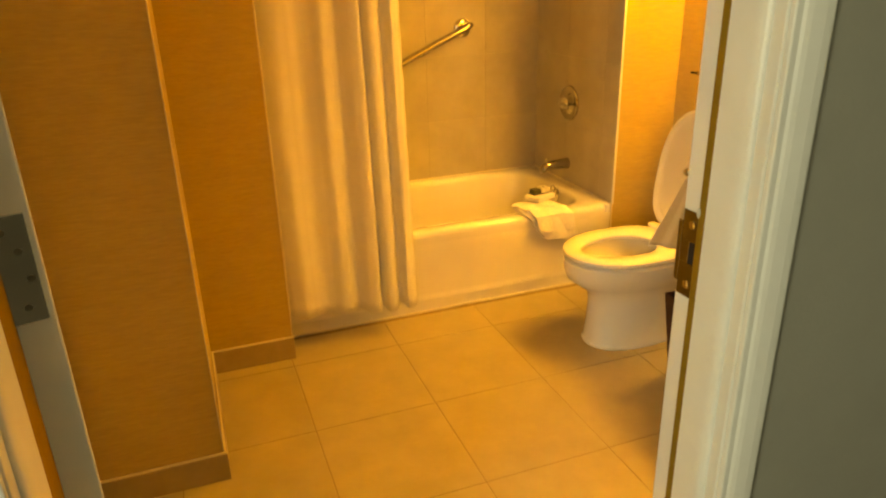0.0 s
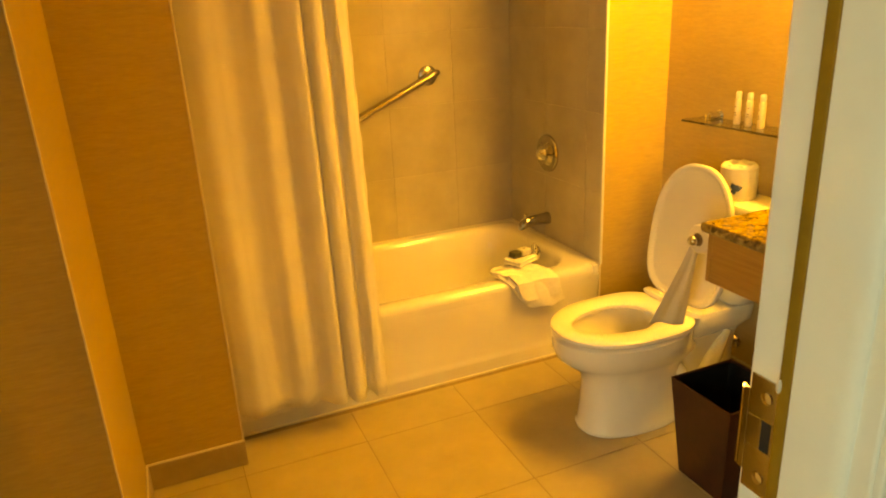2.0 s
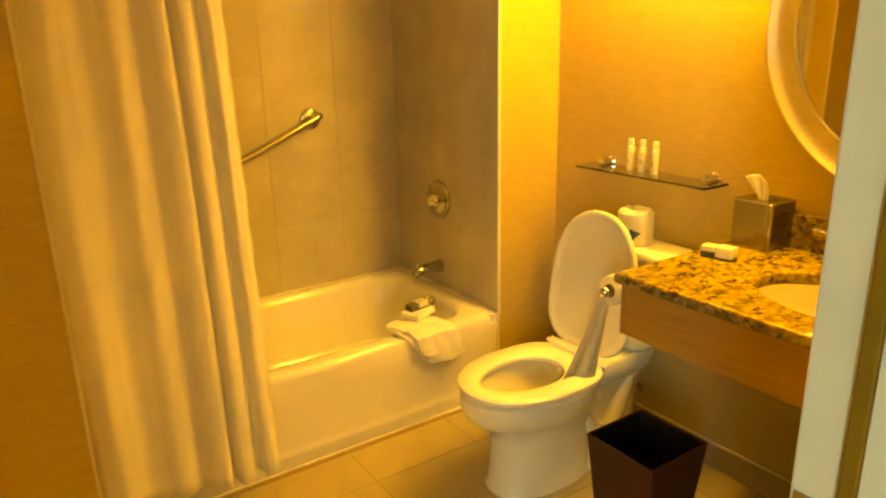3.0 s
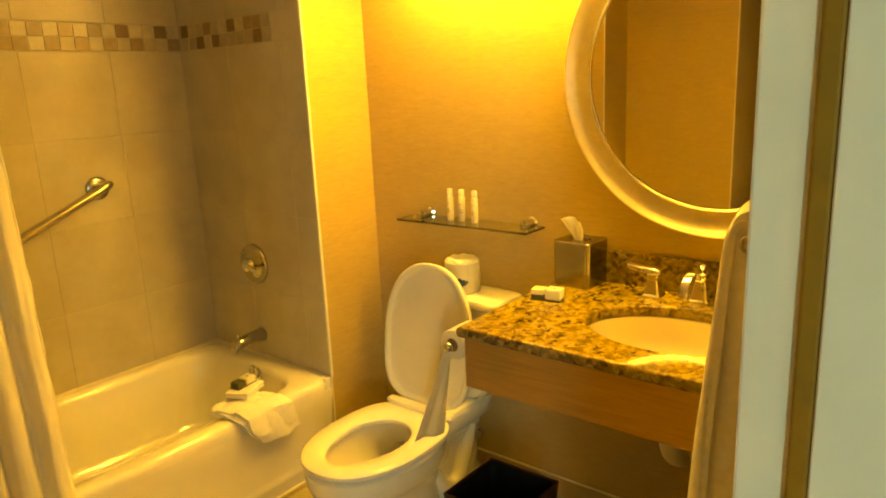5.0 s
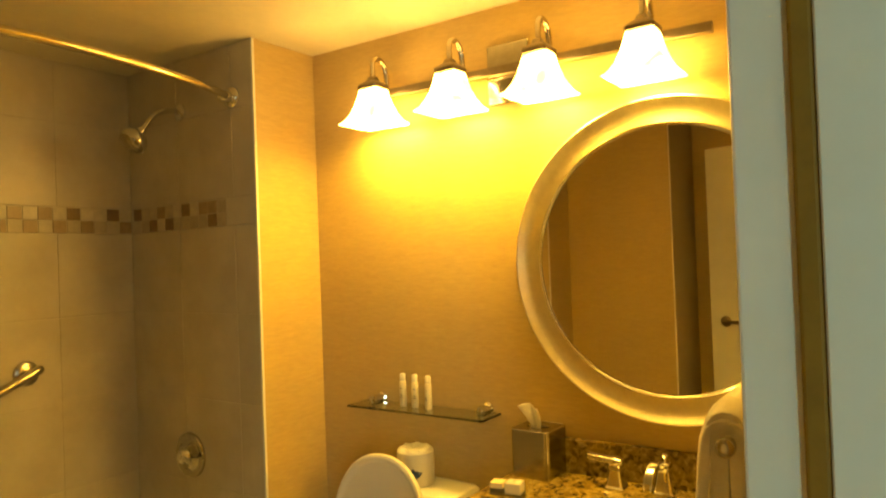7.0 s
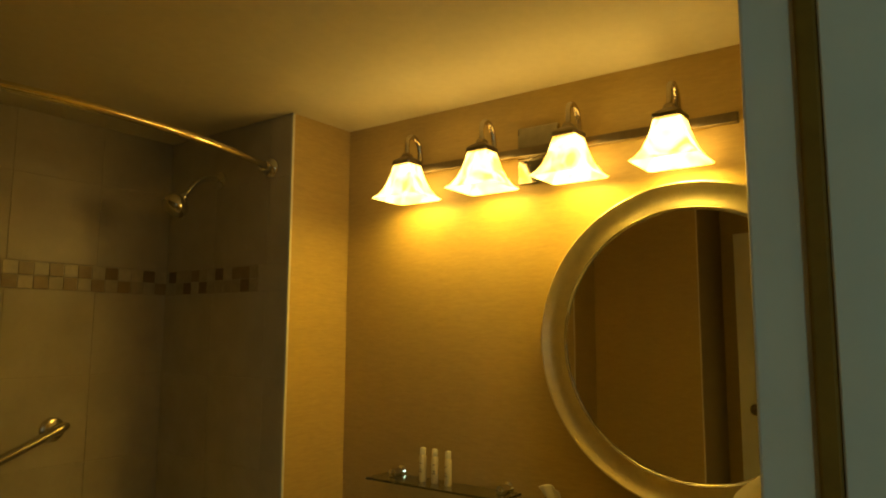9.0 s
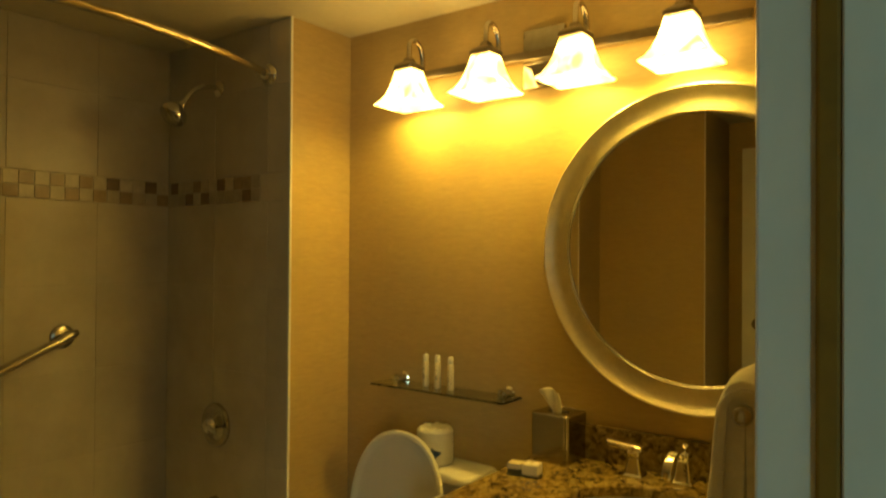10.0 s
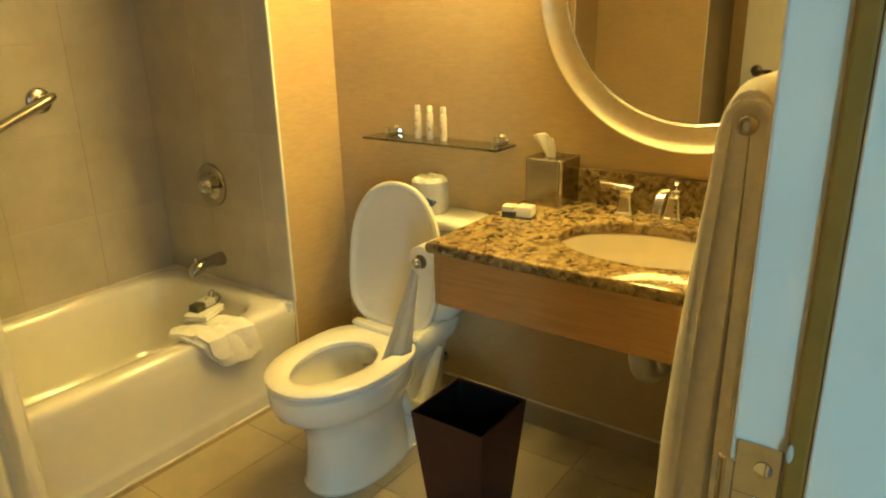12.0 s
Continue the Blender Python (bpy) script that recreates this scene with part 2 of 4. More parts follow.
def cube(bm, x0, x1, y0, y1, z0, z1):
    r = bmesh.ops.create_cube(bm, size=1, matrix=Matrix.Translation(((x0 + x1) / 2, (y0 + y1) / 2, (z0 + z1) / 2)) @ Matrix.Diagonal((abs(x1 - x0), abs(y1 - y0), abs(z1 - z0), 1)))
    return r["verts"]


def box(*v):
    bm = bmesh.new()
    cube(bm, *v)
    return bm


def loft(loops, closed=True, cap0=True, cap1=True):
    bm = bmesh.new()
    rows = [[bm.verts.new(p) for p in lp] for lp in loops]
    n = len(rows[0])
    for a, b in zip(rows, rows[1:]):
        for i in range(n if closed else n - 1):
            j = (i + 1) % n
            bm.faces.new((a[i], a[j], b[j], b[i]))
    if cap0 and closed:
        bm.faces.new(rows[0][::-1])
    if cap1 and closed:
        bm.faces.new(rows[-1])
    return bm


def turned(profile, m, n=28):
    """A shape turned round the local z axis of m. profile: (radius, height) pairs."""
    loops = [[m @ Vector((r * math.cos(2 * math.pi * i / n), r * math.sin(2 * math.pi * i / n), z)) for i in range(n)] for r, z in profile]
    return loft(loops)


def tube(path, radius, n=14):
    """A round tube along a path. radius: a number, or one for each point."""
    pts = [Vector(p) for p in path]
    rad = [radius] * len(pts) if isinstance(radius, (int, float)) else radius
    loops, up = [], Vector((0.13, 0.21, 1)).normalized()
    prev = None
    for i, p in enumerate(pts):
        d = (pts[min(i + 1, len(pts) - 1)] - pts[max(i - 1, 0)]).normalized()
        if prev is None:
            s = d.cross(up)
            if s.length < 0.1:
                s = d.cross(Vector((1, 0, 0)))
        else:
            s = prev - d * prev.dot(d)
        s.normalize()
        prev = s
        t = d.cross(s)
        loops.append([p + (s * math.cos(2 * math.pi * k / n) + t * math.sin(2 * math.pi * k / n)) * rad[i] for k in range(n)])
    return loft(loops)


def curve_pts(ctrl, n=24):
    """Smooth points through the control points (Catmull-Rom)."""
    c = [Vector(p) for p in ctrl]
    c = [c[0] * 2 - c[1]] + c + [c[-1] * 2 - c[-2]]
    out = []
    for i in range(1, len(c) - 2):
        for k in range(n):
            t = k / n
            a, b, d, e = c[i - 1], c[i], c[i + 1], c[i + 2]
            out.append(0.5 * ((2 * b) + (d - a) * t + (2 * a - 5 * b + 4 * d - e) * t * t + (3 * b - a - 3 * d + e) * t ** 3))
    out.append(c[-2])
    return out


TOWARD_LEFT = Matrix.Rotation(radians(-90), 4, "Y")      # local z points to -x

# ---- the large structure ----
WET, VAN, BACK, STRIP, CEIL = 5.27, 5.583, 7.643, 6.848, 2.393
TUBF = 6.843
AY, AX, BY, BX = 6.04, 3.364, 6.70, 3.685
DOORY, HALLY = 4.987, 4.84
JR, JL, HEAD = 4.12, 3.185, 2.20
LEFTX = 2.80


def wall(name, bm, material=None, label=""):
    return tagged(part(name, bm, material or M_PAPER), label or "tan woven wallpaper on a bathroom wall", kind="structure")


wall_east = wall("wall_east", box(VAN, VAN + 0.12, HALLY, STRIP, 0, CEIL))
wall_strip = wall("wall_strip", box(WET + 0.0045, VAN + 0.12, STRIP, STRIP + 0.10, 0, CEIL))
wall_wet = wall("wall_wet", box(WET + 0.0018, WET + 0.0044, STRIP + 0.001, BACK + 0.012, 0, CEIL), M_WGROUT, "grouted tiled wall behind the shower fittings")
wall_behind_wet = wall("wall_behind_wet", box(WET + 0.0046, WET + 0.12, STRIP + 0.101, BACK + 0.0017, 0, CEIL))
wall_back = wall("wall_back", box(BX - 0.1, WET + 0.12, BACK + 0.0018, BACK + 0.12, 0, CEIL), M_WGROUT, "grouted tiled wall behind the tub")
wall_tub_end = wall("wall_tub_end", box(BX - 0.1, BX, BY + 0.12, BACK + 0.012, 0, CEIL), M_WGROUT, "grouted tiled wall at the tub's far end")
wall_step_b = wall("wall_step_b", box(AX - 0.1, BX, BY, BY + 0.12, 0, CEIL))
wall_return = wall("wall_return", box(AX - 0.1, AX, AY + 0.12, BY, 0, CEIL))
wall_step_a = wall("wall_step_a", box(LEFTX, AX, AY, AY + 0.12, 0, CEIL))
wall_west = wall("wall_west", box(LEFTX - 0.12, LEFTX, HALLY, AY + 0.12, 0, CEIL))
wall_door_right = wall("wall_door_right", box(JR + 0.03, VAN, HALLY + 0.012, DOORY, 0, CEIL))
wall_door_left = wall("wall_door_left", box(LEFTX, JL - 0.03, HALLY + 0.012, DOORY, 0, CEIL))
wall_door_head = wall("wall_door_head", box(JL - 0.03, JR + 0.03, HALLY + 0.012, DOORY, HEAD + 0.03, CEIL))
ceiling = tagged(part("ceiling", box(LEFTX - 0.12, VAN + 0.12, HALLY, BACK + 0.12, CEIL, CEIL + 0.1), M_CEIL), "cream painted ceiling of the bathroom", kind="structure")
floor = tagged(part("floor", box(LEFTX - 0.12, VAN + 0.12, HALLY + 0.1, BACK + 0.12, -0.1, -0.0013), M_GROUT), "beige square floor tiles with brown grout joints", kind="structure")

# the room outside the door
for nm, v in dict(hall_wall_right=(JR + 0.03, 5.3, HALLY, HALLY + 0.012, 0, 2.5), hall_wall_left=(1.2, JL - 0.03, HALLY, HALLY + 0.012, 0, 2.5),
                  hall_wall_over=(JL - 0.03, JR + 0.03, HALLY, HALLY + 0.012, HEAD + 0.03, 2.5),
                  hall_wall_east=(5.3, 5.4, 1.0, HALLY, 0, 2.5), hall_wall_west=(1.1, 1.2, 1.0, HALLY + 0.1, 0, 2.5),
                  hall_wall_south=(1.1, 5.4, 0.9, 1.0, 0, 2.5)).items():
    wall(nm, box(*v), M_HALL, "plain painted wall of the room outside")
tagged(part("hall_ceiling", box(1.1, 5.4, 0.9, HALLY, 2.5, 2.6), M_CEIL), "plain painted ceiling of the room outside", kind="structure")
tagged(part("hall_floor", box(1.1, 5.4, 0.9, HALLY + 0.1, -0.1, -0.002), M_CARPET), "brown carpet in the room outside", kind="structure")


def door_frame():
    e = tagged(new("door_frame"), "off-white painted door frame round the doorway", kind="structure")
    for side, x, s in (("right", JR, 1), ("left", JL, -1)):
        a, b = sorted((x, x + 0.03 * s))
        part("jamb", box(a, b, HALLY - 0.002, DOORY - 0.002, 0, HEAD + 0.03), M_PAINT, e, bevel=0.003)
        sec = [(0.0, 4.8595), (0.0015, 4.8595), (0.004, 4.8605), (0.0072, 4.865), (0.0092, 4.872), (0.010, 4.880), (0.010, 4.9245), (0.0085, 4.926), (0.0, 4.926)]
        part("door_stop", loft([[(x - u * s, y, z) for u, y in sec] for z in (0, HEAD)]), M_PAINT, e, smooth=True)
        # The left seal is widened in brown to draw the rabbet's shade.
        a, b = sorted((x - 0.008 * s, x + 0.001 * s))
        part("gasket_and_shade", box(a, b, 4.9263, 4.943 if s > 0 else 4.9845, 0, HEAD), M_SEAL_AND_SHADE, e, "brown rubber seal along the stop, widened on the left as rabbet shade", bevel=0.003)
        # moulded casing on the room side: a flat, then a low rounded band
        prof = [(0.003, 0.0), (0.003, 0.007), (0.005, 0.009), (0.015, 0.009), (0.019, 0.012), (0.026, 0.0145), (0.045, 0.017), (0.058, 0.0165), (0.064, 0.013), (0.067, 0.007), (0.067, 0.0)]
        loops = [[(x + s * u, HALLY - 0.002 - v, z) for u, v in prof] for z in (0, HEAD + 0.09)]
        part("casing", loft(loops), M_PAINT, e, bevel=0.002)
    part("head_jamb", box(JL, JR, HALLY - 0.002, DOORY - 0.002, HEAD, HEAD + 0.03), M_PAINT, e, bevel=0.003)
    part("head_casing", box(JL - 0.0, JR + 0.0, HALLY - 0.02, HALLY - 0.003, HEAD + 0.01, HEAD + 0.09), M_PAINT, e, bevel=0.003)
    return e


frame_ob = door_frame()


def strike():
    e = thing("strike_plate", "brushed metal strike plate with two screws on the door jamb", "door hardware", (JR, 4.968, 1.036))
    bm = bmesh.new()
    cube(bm, -0.0025, 0.0, -0.023, 0.012, -0.0715, -0.015)
    cube(bm, -0.0025, 0.0, -0.023, 0.012, 0.022, 0.0715)
    cube(bm, -0.0025, 0.0, -0.023, -0.019, -0.015, 0.022)
    cube(bm, -0.0025, 0.0, -0.007, 0.012, -0.015, 0.022)
    cube(bm, -0.0025, 0.0, 0.012, 0.0195, -0.051, 0.051)
    part("plate", bm, M_CHROMED, e, bevel=0.0008)
    lip = [(-0.0025, 0.0197), (-0.0022, 0.0225), (0.001, 0.0255), (0.005, 0.0265), (0.005, 0.0245), (0.002, 0.0235), (0.0, 0.0215), (0.0, 0.0197)]
    part("curled_lip", loft([[(x, y, z) for x, y in lip] for z in (-0.049, 0.049)]), M_CHROMED, e, "worn bright lip of the strike plate", smooth=True)
    # A solid black inset gives the latch hole its inner shade.
    part("latch_hole_shade", box(-0.0022, -0.0002, -0.0188, -0.0072, -0.0148, 0.0218), M_HOLE_SHADE, e, "black inset painted as the latch hole's shade")
    for z in (-0.05, 0.05):
        part("screw", turned([(0.0075, 0), (0.007, 0.0014), (0.003, 0.0022)], Matrix.Translation((-0.0025, -0.010, z)) @ TOWARD_LEFT, 16), M_CHROME, e, smooth=True)


strike()


def door_bumper():
    e = thing("door_bumper", "tiny white plastic bumper on the door jamb's brown seal", "door hardware", (JR - 0.0082, 4.940, 1.112))
    part("nub", turned([(0.0042, 0), (0.0042, 0.002), (0.003, 0.0034), (0.001, 0.0038)], Matrix.Diagonal((1, 0.6, 1.9, 1)) @ TOWARD_LEFT, 16), M_PVC, e, smooth=True)


door_bumper()


def hinge():
    e = thing("hinge", "dull steel hinge leaf with screws on the open door's edge", "door hardware", (3.234, 4.993, 1.160))
    e.rotation_euler = (0, 0, radians(106.5))
    part("leaf", box(-0.0025, -0.0003, 0.008, 0.052, -0.065, 0.065), M_NICKEL, e, bevel=0.0012)
    part("knuckle", turned([(0.006, -0.065), (0.0065, -0.058), (0.0065, 0.058), (0.006, 0.065)], Matrix.Translation((-0.004, 0.060, 0)), 16), M_STEEL, e, smooth=True)
    for y, z in ((0.022, 0.022), (0.016, -0.012), (0.026, -0.046), (0.034, 0.046)):
        part("screw", turned([(0.0045, 0), (0.0042, 0.001), (0.0015, 0.0005)], Matrix.Translation((-0.0025, y, z)) @ TOWARD_LEFT, 16), M_DARKMETAL, e, smooth=True)


hinge()


def door():
    e = thing("door", "off-white painted door standing open against the side wall", "door", (3.234, 4.993, 0))
    e.rotation_euler = (0, 0, radians(106.5))
    part("door_panel", box(0.0, 0.972, 0.0, 0.052, 0.012, HEAD - 0.005), M_PAINT, e, bevel=0.003)
    lever = part("lever", tube(curve_pts([(0.870, -0.006, 1.1), (0.870, -0.036, 1.1), (0.855, -0.046, 1.1), (0.76, -0.046, 1.1)], 8), 0.011), M_DARKMETAL, e, "dark metal lever handle", smooth=True)
    part("rosette", turned([(0.034, 0), (0.034, 0.007), (0.026, 0.012)], Matrix.Translation((0.870, -0.002, 1.1)) @ Matrix.Rotation(radians(90), 4, "X"), 24), M_DARKMETAL, e, smooth=True)


door()


def baseboard(name, x0, x1, y0, y1, inset):
    """A run of base tiles with a pale cap line; inset tells which way it faces."""
    e = tagged(new(name), "beige tile baseboard with a pale top bead", kind="structure")
    part("board", box(x0, x1, y0, y1, 0, 0.094), M_BASE, e, bevel=0.002)
    dx, dy = inset
    part("top_bead", box(x0 + (0.002 if dx else 0), x1 - (0.002 if dx else 0), y0 + (0.002 if dy else 0), y1 - (0.002 if dy else 0), 0.0945, 0.100), M_CAP, e)
    return e


baseboard("baseboard_a", LEFTX, AX + 0.010, AY - 0.010, AY, (0, 1))
baseboard("baseboard_return", AX, AX + 0.010, AY + 0.001, BY - 0.0105, (1, 0))
baseboard("baseboard_b", AX + 0.001, BX + 0.003, BY - 0.010, BY, (0, 1))
baseboard("baseboard_east", VAN - 0.010, VAN, DOORY + 0.012, STRIP - 0.012, (1, 0))
baseboard("baseboard_strip", WET + 0.002, VAN, STRIP - 0.010, STRIP, (0, 1))
baseboard("baseboard_door", JR + 0.06, VAN - 0.012, DOORY, DOORY + 0.010, (0, 1))
tagged(part("corner_trim", box(AX - 0.001, AX + 0.003, AY - 0.003, AY + 0.004, 0.10, CEIL), M_CAP, bevel=0.001), "thin pale corner bead on the stepped wall", kind="structure")
tagged(part("corner_trim_b", box(BX - 0.004, BX + 0.002, BY - 0.002, BY + 0.004, 0.10, CEIL), M_CAP, bevel=0.001), "thin pale corner bead beside the tub", kind="structure")
tagged(part("tile_edge_trim", box(WET - 0.004, WET + 0.006, STRIP - 0.006, STRIP + 0.003, 0.40, CEIL), M_PAINT, bevel=0.0015), "white edge strip where the tiles end", kind="structure")
tagged(part("corner_caulk", box(WET - 0.006, WET + 0.0045, STRIP - 0.0015, STRIP + 0.012, 0.0, 0.4035), M_CAP, bevel=0.002), "pale caulk bead between tub and wall corner", kind="structure")
tagged(part("tub_caulk", box(BX, WET + 0.01, TUBF + 0.026, TUBF + 0.036, -0.001, 0.006), M_CAP, bevel=0.002), "pale caulk line at the foot of the tub", kind="structure")


tagged(part("rim_caulk_back", box(BX, WET, BACK - 0.005, BACK, 0.4005, 0.405), M_CAP, bevel=0.002), "pale caulk line where the tub meets the back wall", kind="structure")
tagged(part("rim_caulk_wet", box(WET - 0.006, WET, STRIP + 0.004, BACK - 0.0055, 0.4005, 0.405), M_CAP, bevel=0.002), "pale caulk line where the tub meets the tiles", kind="structure")


# ---- bathtub ----
def rounded(cx, cy, hx, hy, r, n=96):
    """A rounded rectangle, its points spread by angle."""
    out = []
    for i in range(n):
        a = 2 * math.pi * (i + 0.5) / n
        c, s = math.cos(a), math.sin(a)
        t = min(hx / abs(c) if abs(c) > 1e-9 else 9e9, hy / abs(s) if abs(s) > 1e-9 else 9e9)
        x, y = c * t, s * t
        ax, ay = abs(x), abs(y)
        if ax > hx - r and ay > hy - r:
            # push the ray's end back onto the corner's arc
            ox, oy = math.copysign(hx - r, x), math.copysign(hy - r, y)
            b = c * ox + s * oy
            q = b * b - (ox * ox + oy * oy - r * r)
            t = b + math.sqrt(max(q, 0))
            x, y = c * t, s * t
        out.append((cx + x, cy + y))
    return out


def bathtub():
    e = thing("bathtub", "glossy off-white alcove bathtub with a straight apron against tiled walls", "bathtub", (BX, TUBF, 0))
    L, D, Z = WET - BX, BACK - TUBF, 0.402
    cx, cy = L / 2, D / 2
    inner = (cx + 0.02, cy + 0.012)
    steps = [(L / 2 - 0.0015, D / 2 - 0.0015, 0.012, 0.345, 0), (L / 2 - 0.0010, D / 2 - 0.0010, 0.012, Z - 0.030, 0), (L / 2 - 0.004, D / 2 - 0.004, 0.016, Z - 0.014, 0), (L / 2 - 0.012, D / 2 - 0.012, 0.020, Z - 0.004, 0), (L / 2 - 0.026, D / 2 - 0.026, 0.026, Z, 0),
             (L / 2 - 0.095, D / 2 - 0.062, 0.15, Z - 0.002, 1), (L / 2 - 0.107, D / 2 - 0.073, 0.15, Z - 0.010, 1), (L / 2 - 0.115, D / 2 - 0.081, 0.15, Z - 0.03, 1),
             (L / 2 - 0.135, D / 2 - 0.10, 0.15, 0.22, 1), (L / 2 - 0.155, D / 2 - 0.115, 0.15, 0.12, 1), (L / 2 - 0.185, D / 2 - 0.145, 0.13, 0.08, 1), (L / 2 - 0.24, D / 2 - 0.2, 0.08, 0.066, 1), (0.25, 0.06, 0.04, 0.062, 1)]
    loops = []
    for hx, hy, r, z, k in steps:
        ox, oy = inner if k else (cx, cy)
        loops.append([(x, y, z) for x, y in rounded(ox, oy, hx, hy, r)])
    shell = part("tub_shell", loft(loops, cap0=False), M_TUB, e, smooth=True)
    prof = [(0.004, 0.362), (0.0018, 0.350), (0.006, 0.30), (0.026, 0.095), (0.026, 0.078), (0.022, 0.066), (0.024, 0.058), (0.034, 0.0), (0.06, 0.0), (0.06, Z - 0.05)]
    part("apron", loft([[(x, y + d if y < 0.05 else y, z) for y, z in prof] for x, d in ((0.0, 0), (L - 0.014, 0), (L - 0.006, 0.002), (L - 0.002, 0.006), (L, 0.014))]), M_TUB, e, smooth=True)
    part("back_ledge", box(0, L, D - 0.029, D - 0.0005, 0.37, Z - 0.0005), M_TUB, e)
    part("corner_ledge", box(L - 0.029, L - 0.0005, 0.009, 0.0349, 0.36, Z - 0.003), M_TUB, e, bevel=0.004)
    part("end_ledge", box(L - 0.029, L - 0.0005, 0.035, D - 0.0295, 0.37, Z - 0.0005), M_TUB, e)
    m = Matrix.Translation((L - 0.114, 0.347, 0.366)) @ Matrix.Rotation(radians(-84), 4, "Y")
    part("overflow_plate", turned([(0.036, 0), (0.036, 0.004), (0.030, 0.009), (0.004, 0.010)], m), M_CHROME, e, "chrome overflow plate", smooth=True)
    ring = [m @ Vector((0.020 + 0.027 * math.cos(a), 0.027 * math.sin(a), 0.020)) for a in np.linspace(0, 2 * math.pi, 25)]
    part("lift_ring", tube(ring, 0.0048, 8), M_CHROME, e, smooth=True)
    part("drain", turned([(0.033, 0), (0.033, 0.003), (0.02, 0.005)], Matrix.Translation((L - 0.32, 0.40, 0.064))), M_CHROME, e, smooth=True)


bathtub()


# ---- shower fittings ----
def tub_spout():
    e = thing("tub_spout", "polished chrome tub spout on the tiled wall", "tub spout", (WET, 7.279, 0.50))
    loops = []
    for u, hw, top, bot in ((0, 0.027, 0.027, -0.027), (0.006, 0.027, 0.027, -0.027), (0.02, 0.024, 0.025, -0.024), (0.07, 0.022, 0.022, -0.022), (0.105, 0.021, 0.017, -0.030), (0.125, 0.019, 0.006, -0.036), (0.132, 0.014, -0.008, -0.036)):
        zc, hz = (top + bot) / 2, (top - bot) / 2
        loops.append([(-1.18 * u, 1.12 * hw * math.cos(a), 1.12 * (zc + hz * math.sin(a))) for a in np.linspace(0, 2 * math.pi, 24, endpoint=False)])
    part("spout", loft(loops), M_CHROMED, e, smooth=True)
    part("diverter_knob", turned([(0.005, 0), (0.005, 0.012), (0.008, 0.014), (0.008, 0.02), (0.003, 0.022)], Matrix.Translation((-0.124, 0, 0.016)), 16), M_CHROME, e, smooth=True)


def shower_valve():
    e = thing("shower_valve", "chrome round shower valve with a lever on the tiled wall", "shower valve", (WET, 7.279, 0.818))
    part("escutcheon", turned([(0.089, 0), (0.089, 0.004), (0.085, 0.012), (0.078, 0.014), (0.068, 0.011), (0.058, 0.013), (0.048, 0.024), (0.034, 0.028)], TOWARD_LEFT, 48), M_CHROMED, e, smooth=True)
    part("hub", turned([(0.034, 0.018), (0.028, 0.045), (0.020, 0.055), (0.010, 0.060)], TOWARD_LEFT), M_CHROME, e, smooth=True)
    part("lever", tube([(-0.045, -0.002, 0), (-0.052, -0.035, -0.003), (-0.057, -0.068, -0.008), (-0.058, -0.078, -0.009)], [0.013, 0.0105, 0.0095, 0.006]), M_CHROME, e, smooth=True)
    for s in (-1, 1):
        part("screw", turned([(0.005, 0.010), (0.004, 0.013)], Matrix.Translation((0, 0.0, 0.055 * s)) @ TOWARD_LEFT, 12), M_CHROMED, e, smooth=True)


def shower_head():
    e = thing("wall_shower", "chrome shower head on a bent arm from the wall", "shower head", (WET, 7.279, 2.181))
    part("flange", turned([(0.034, 0), (0.032, 0.008), (0.016, 0.018)], TOWARD_LEFT), M_CHROME, e, smooth=True)
    part("arm", tube(curve_pts([(0, 0, 0), (-0.05, 0, 0.0), (-0.115, 0, -0.026), (-0.166, 0, -0.089)], 8), 0.0105), M_CHROME, e, smooth=True)
    m = Matrix.Translation((-0.164, 0, -0.086)) @ Matrix.Rotation(radians(-8), 4, "Z") @ Matrix.Rotation(radians(219), 4, "Y")
    part("head", turned([(0.013, 0), (0.018, 0.012), (0.016, 0.02), (0.030, 0.028), (0.046, 0.042), (0.053, 0.060), (0.054, 0.072), (0.052, 0.078)], m), M_CHROME, e, smooth=True)
    part("spray_face", turned([(0.050, 0.078), (0.045, 0.087), (0.030, 0.095), (0.005, 0.098)], m), M_CHROMED, e, smooth=True)


def rod_y(x):
    """The curved rod bows out into the room between its two walls."""
    u = (x - BX) / (WET - BX)
    return 6.965 - ROD_BOW * 4 * u * (1 - u)


ROD_BOW, ROD_Z = 0.17, 2.192


def shower_rod():
    e = thing("shower_rod", "brass-toned curved shower curtain rod between the tub walls", "curtain rod", (WET, 6.965, ROD_Z))
    xs = np.linspace(BX + 0.02, WET - 0.02, 40)
    part("rod", tube([(x - WET, rod_y(x) - 6.965, 0) for x in xs], 0.0135), M_BRASSY, e, smooth=True)
    for x, s in ((WET, -1), (BX, 1)):
        m = Matrix.Translation((x - WET, 0, 0)) @ Matrix.Rotation(radians(90 * s), 4, "Y")
        part("flange", turned([(0.042, 0), (0.042, 0.007), (0.034, 0.016), (0.024, 0.020), (0.022, 0.048), (0.016, 0.054)], m), M_CHROME, e, smooth=True)


